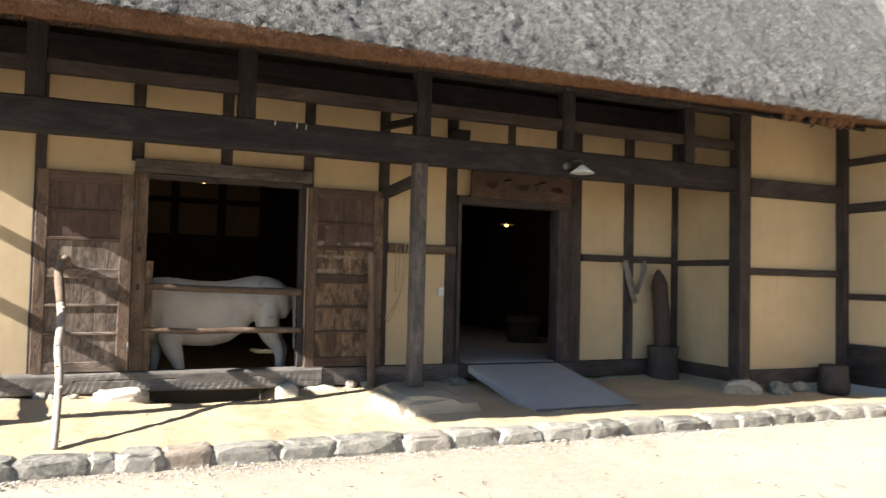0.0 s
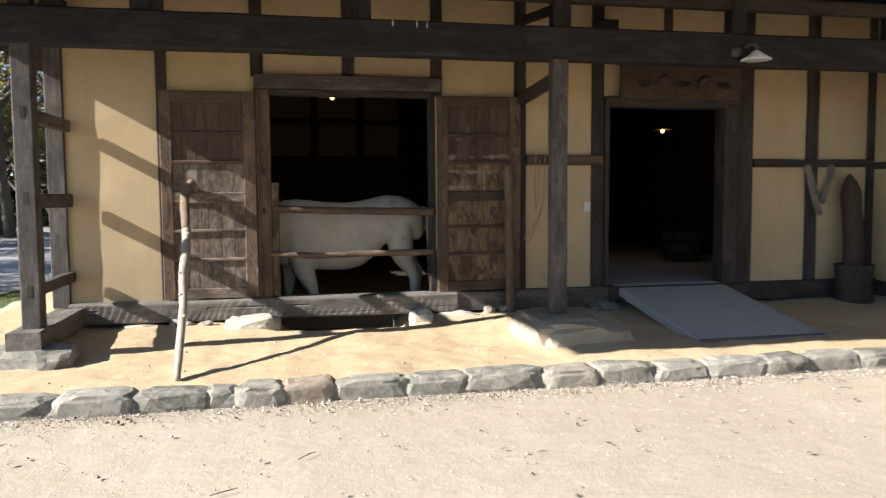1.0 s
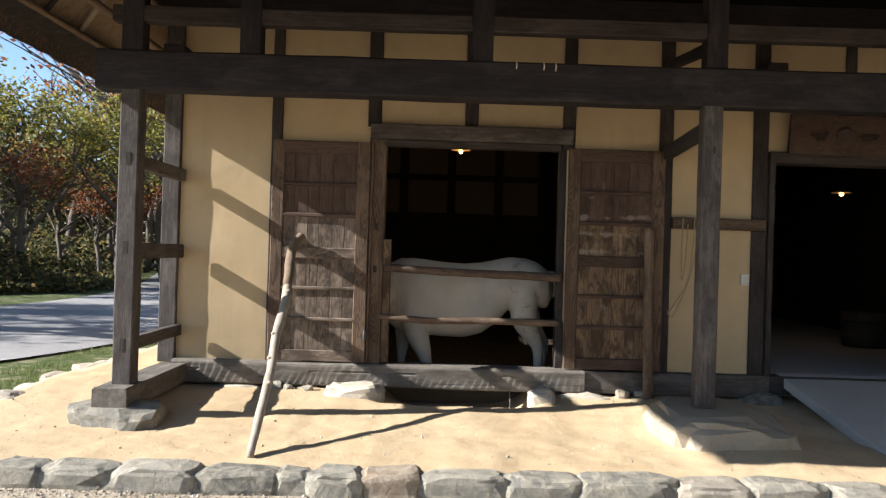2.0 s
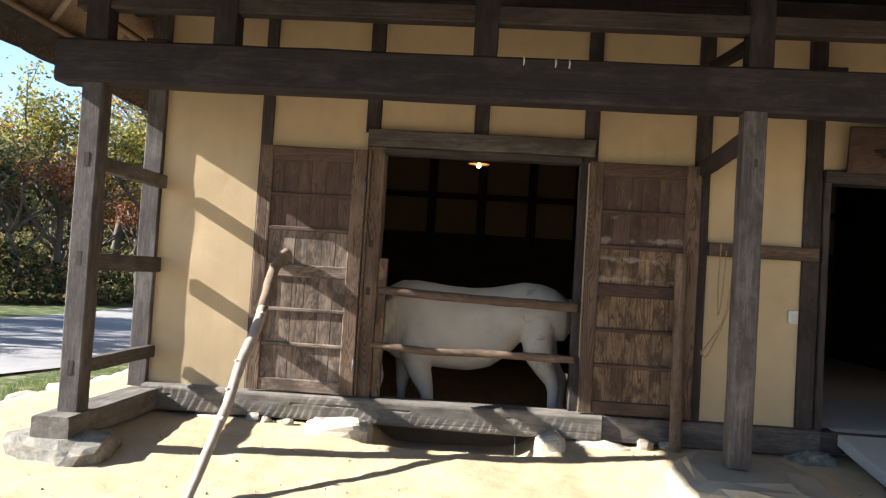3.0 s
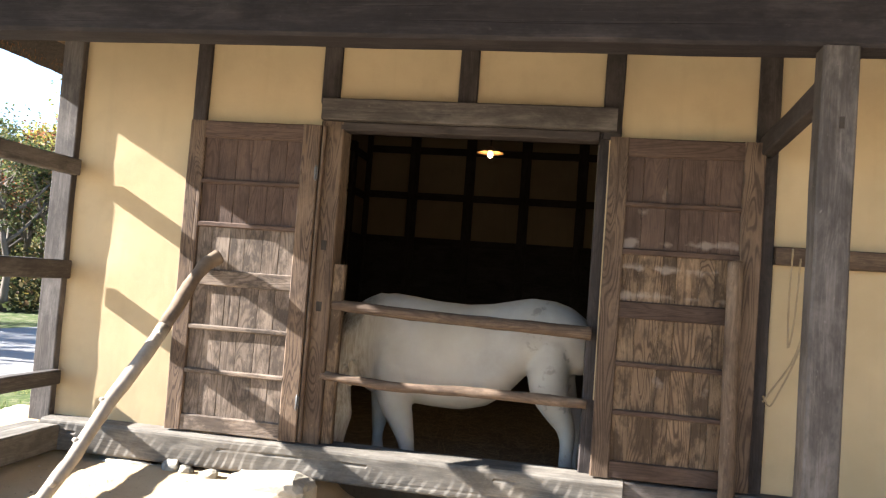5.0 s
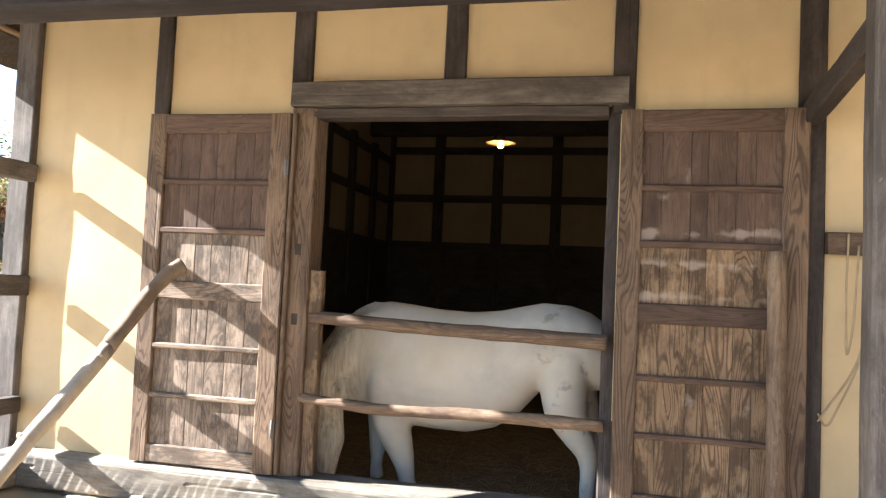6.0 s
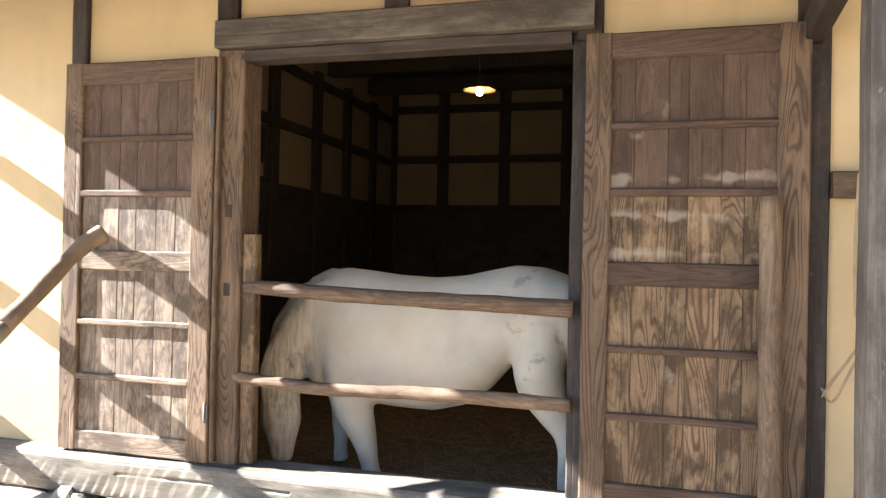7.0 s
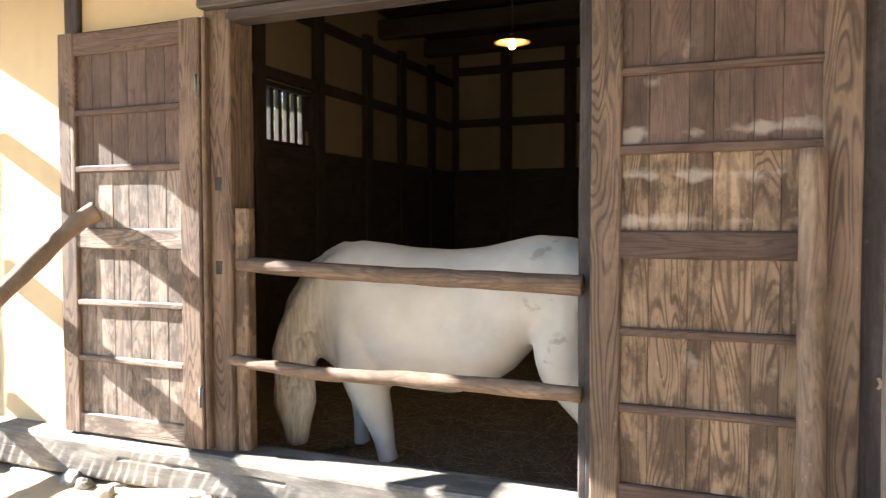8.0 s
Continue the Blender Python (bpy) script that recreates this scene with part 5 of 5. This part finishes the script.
green = tree("tree", (-13.0, 23.0, 0), 5.6, 0.95, LEAF_GREEN, 1, 26, "leafy dark green tree beside the lane")
yellow = tree("tree", (-10.6, 30.0, 0), 8.0, 0.8, LEAF_YELLOW, 2, 26, "tree with yellowing autumn leaves beside the lane")
russet = tree("tree", (-15.5, 25.0, 0), 6.0, 1.0, LEAF_RED, 3, 15, "thin tree with russet autumn leaves")
barely = tree("tree", (-4.0, 36.0, 0), 12.0, 0.7, LEAF_RED, 4, 2, "tall nearly bare woodland tree")
rn = random.Random(77)
for src, spots in ((green, ((-16.5, 28), (-19, 24), (-15, 31), (-2.0, 31), (-22, 30), (-12.5, 34), (-26, 36), (-19.5, 33))),
                   (yellow, ((-13.5, 28.5), (-3.2, 33), (-17.5, 35), (-22, 34), (-1, 37), (-11.5, 40), (-8.5, 45), (0.5, 42), (-14.5, 38))),
                   (russet, ((-13.8, 26.5), (-18.2, 26.5), (-12.4, 32), (-21, 28), (-16, 36), (-2.6, 29.5))),
                   (barely, ((-11.5, 37), (-13.5, 43), (-2.5, 40), (-16, 46), (-9, 50), (-20, 44), (-1, 46), (-25, 48), (-1.5, 34), (-3, 52), (-6, 54), (-12.3, 52), (1, 39), (-10.2, 34.5), (-0.2, 50))),
                   # this row: unseen trees to the west, added to shade the lane
                   (green, ((-19, 13.8), (-25, 12.5))), (yellow, ((-17, 17.5),)), (russet, ((-15.2, 12.6),)), (barely, ((-13.2, 14.8), (-14.0, 18.6), (-18.5, 12.0), (-20, 17.5)))):
    for x, y in spots:
        s = rn.uniform(0.85, 1.15)
        c = copy_thing(src, pose(x, y, 0, 0, 0, rn.uniform(0, 360)))
        c.scale = (s, s, s)

rn = random.Random(5)
verts, faces = [], []
for k in range(105000):
    q = rn.random()
    x, y = (rn.uniform(-34, 3), rn.uniform(30, 50)) if q < 0.6 else (rn.uniform(-34, -10.2), rn.uniform(19.5, 32))
    if abs(x + 7.0 + max(0, y - 28) * 0.3) < 3.1:
        continue
    d = noise.noise(Vector((x * 0.25, y * 0.25, 0)))
    if d < -0.12:
        continue
    h = rn.random() ** 0.9 * (0.35 + 1.9 * max(0, d) + max(0, y - 32) * 0.14)
    s = rn.uniform(0.06, 0.14)
    c = Vector((x, y, h))
    u = Vector((rn.uniform(-1, 1), rn.uniform(-1, 1), rn.uniform(-0.4, 0.8))).normalized()
    v = u.cross(Vector((rn.uniform(-1, 1), rn.uniform(-1, 1), rn.uniform(-1, 1)))).normalized()
    i = len(verts)
    verts += [c - u * s, c - v * s * 0.6, c + u * s, c + v * s * 0.6]
    faces.append((i, i + 1, i + 2, i + 3))
me = bpy.data.meshes.new("undergrowth")
me.from_pydata([tuple(v) for v in verts], [], faces)
me.materials.append(LEAF_BRUSH)
tagged(new("undergrowth", me), "low green and yellow undergrowth below the trees", "undergrowth", kind="stuff")

# dark woodland that closes the view behind the trees
rn = random.Random(9)
verts, faces = [], []
for k in range(95000):
    x, y = rn.uniform(-62, 12), rn.uniform(48, 66)
    top = 8.2 + 3.4 * noise.noise(Vector((x * 0.16, y * 0.1, 2.0))) + 1.5 * noise.noise(Vector((x * 0.6, y * 0.3, 6.0)))
    h = top * rn.random() ** 0.8
    s2 = rn.uniform(0.12, 0.30)
    u = Vector((rn.uniform(-1, 1), rn.uniform(-1, 1), rn.uniform(-0.5, 0.8))).normalized()
    v = u.cross(Vector((rn.uniform(-1, 1), rn.uniform(-1, 1), rn.uniform(-1, 1)))).normalized()
    c = Vector((x, y, h))
    i = len(verts)
    verts += [c - u * s2, c - v * s2 * 0.6, c + u * s2, c + v * s2 * 0.6]
    faces.append((i, i + 1, i + 2, i + 3))
me = bpy.data.meshes.new("far_woods")
me.from_pydata([tuple(v) for v in verts], [], faces)
me.materials.append(LEAF_BRUSH)
tagged(new("far_woods", me), "dense dark autumn woodland far behind the lane", "woods", kind="stuff")

# grass along the outer kerb
rn = random.Random(61)
verts, faces = [], []
for k in range(9000):
    y = rn.uniform(7.6, 19.0)
    x = rn.uniform(-4.0, -2.8) if rn.random() < 0.8 else rn.uniform(-2.8, -2.5)
    if noise.noise(Vector((x * 1.3, y * 1.3, 4.0))) < -0.1:
        continue
    h, w = rn.uniform(0.03, 0.11), rn.uniform(0.002, 0.005)
    a = rn.uniform(0, 2 * math.pi)
    lean = Vector((rn.gauss(0, 0.4), rn.gauss(0, 0.4), 1)).normalized() * h
    sd = Vector((math.cos(a), math.sin(a), 0)) * w
    base = Vector((x, y, -0.02))
    i = len(verts)
    verts += [base - sd, base + sd, base + lean]
    faces.append((i, i + 1, i + 2))
me = bpy.data.meshes.new("grass")
me.from_pydata([tuple(v) for v in verts], [], faces)
me.materials.append(LEAF_GRASS)
tagged(new("grass", me), "short green and dry grass beside the outer kerb", "grass", kind="stuff")

# twigs and dry leaves on the yard
rn = random.Random(62)
bm = bmesh.new()
for k in range(26):
    x, y, a, ln = rn.uniform(-2.5, 6.0), rn.uniform(3.2, 6.4), rn.uniform(0, math.pi), rn.uniform(0.04, 0.16)
    d = Vector((math.cos(a), math.sin(a), 0)) * ln
    c = Vector((x, y, 0.0))
    tube([c - d * 0.5, c + Vector((rn.uniform(-0.01, 0.01), rn.uniform(-0.01, 0.01), 0.006)), c + d * 0.5], [0.003, 0.0035, 0.002], 5, 0.0, bm)
for k in range(160):
    x, y, a, s2 = rn.uniform(-3.0, 7.0), (rn.uniform(2.5, 6.4) if k % 3 else rn.uniform(6.45, 6.6)), rn.uniform(0, 2 * math.pi), rn.uniform(0.012, 0.028)
    u, v = Vector((math.cos(a), math.sin(a), rn.uniform(-0.3, 0.3))) * s2, Vector((-math.sin(a), math.cos(a), rn.uniform(-0.3, 0.3))) * s2 * 0.6
    c = Vector((x, y, 0.004))
    bm.faces.new([bm.verts.new(c + q) for q in (-u, -v, u, v)])
solo("leaf_litter", bm, BARK, "scattered twigs and dry leaves on the sandy yard", "litter", kind="stuff")
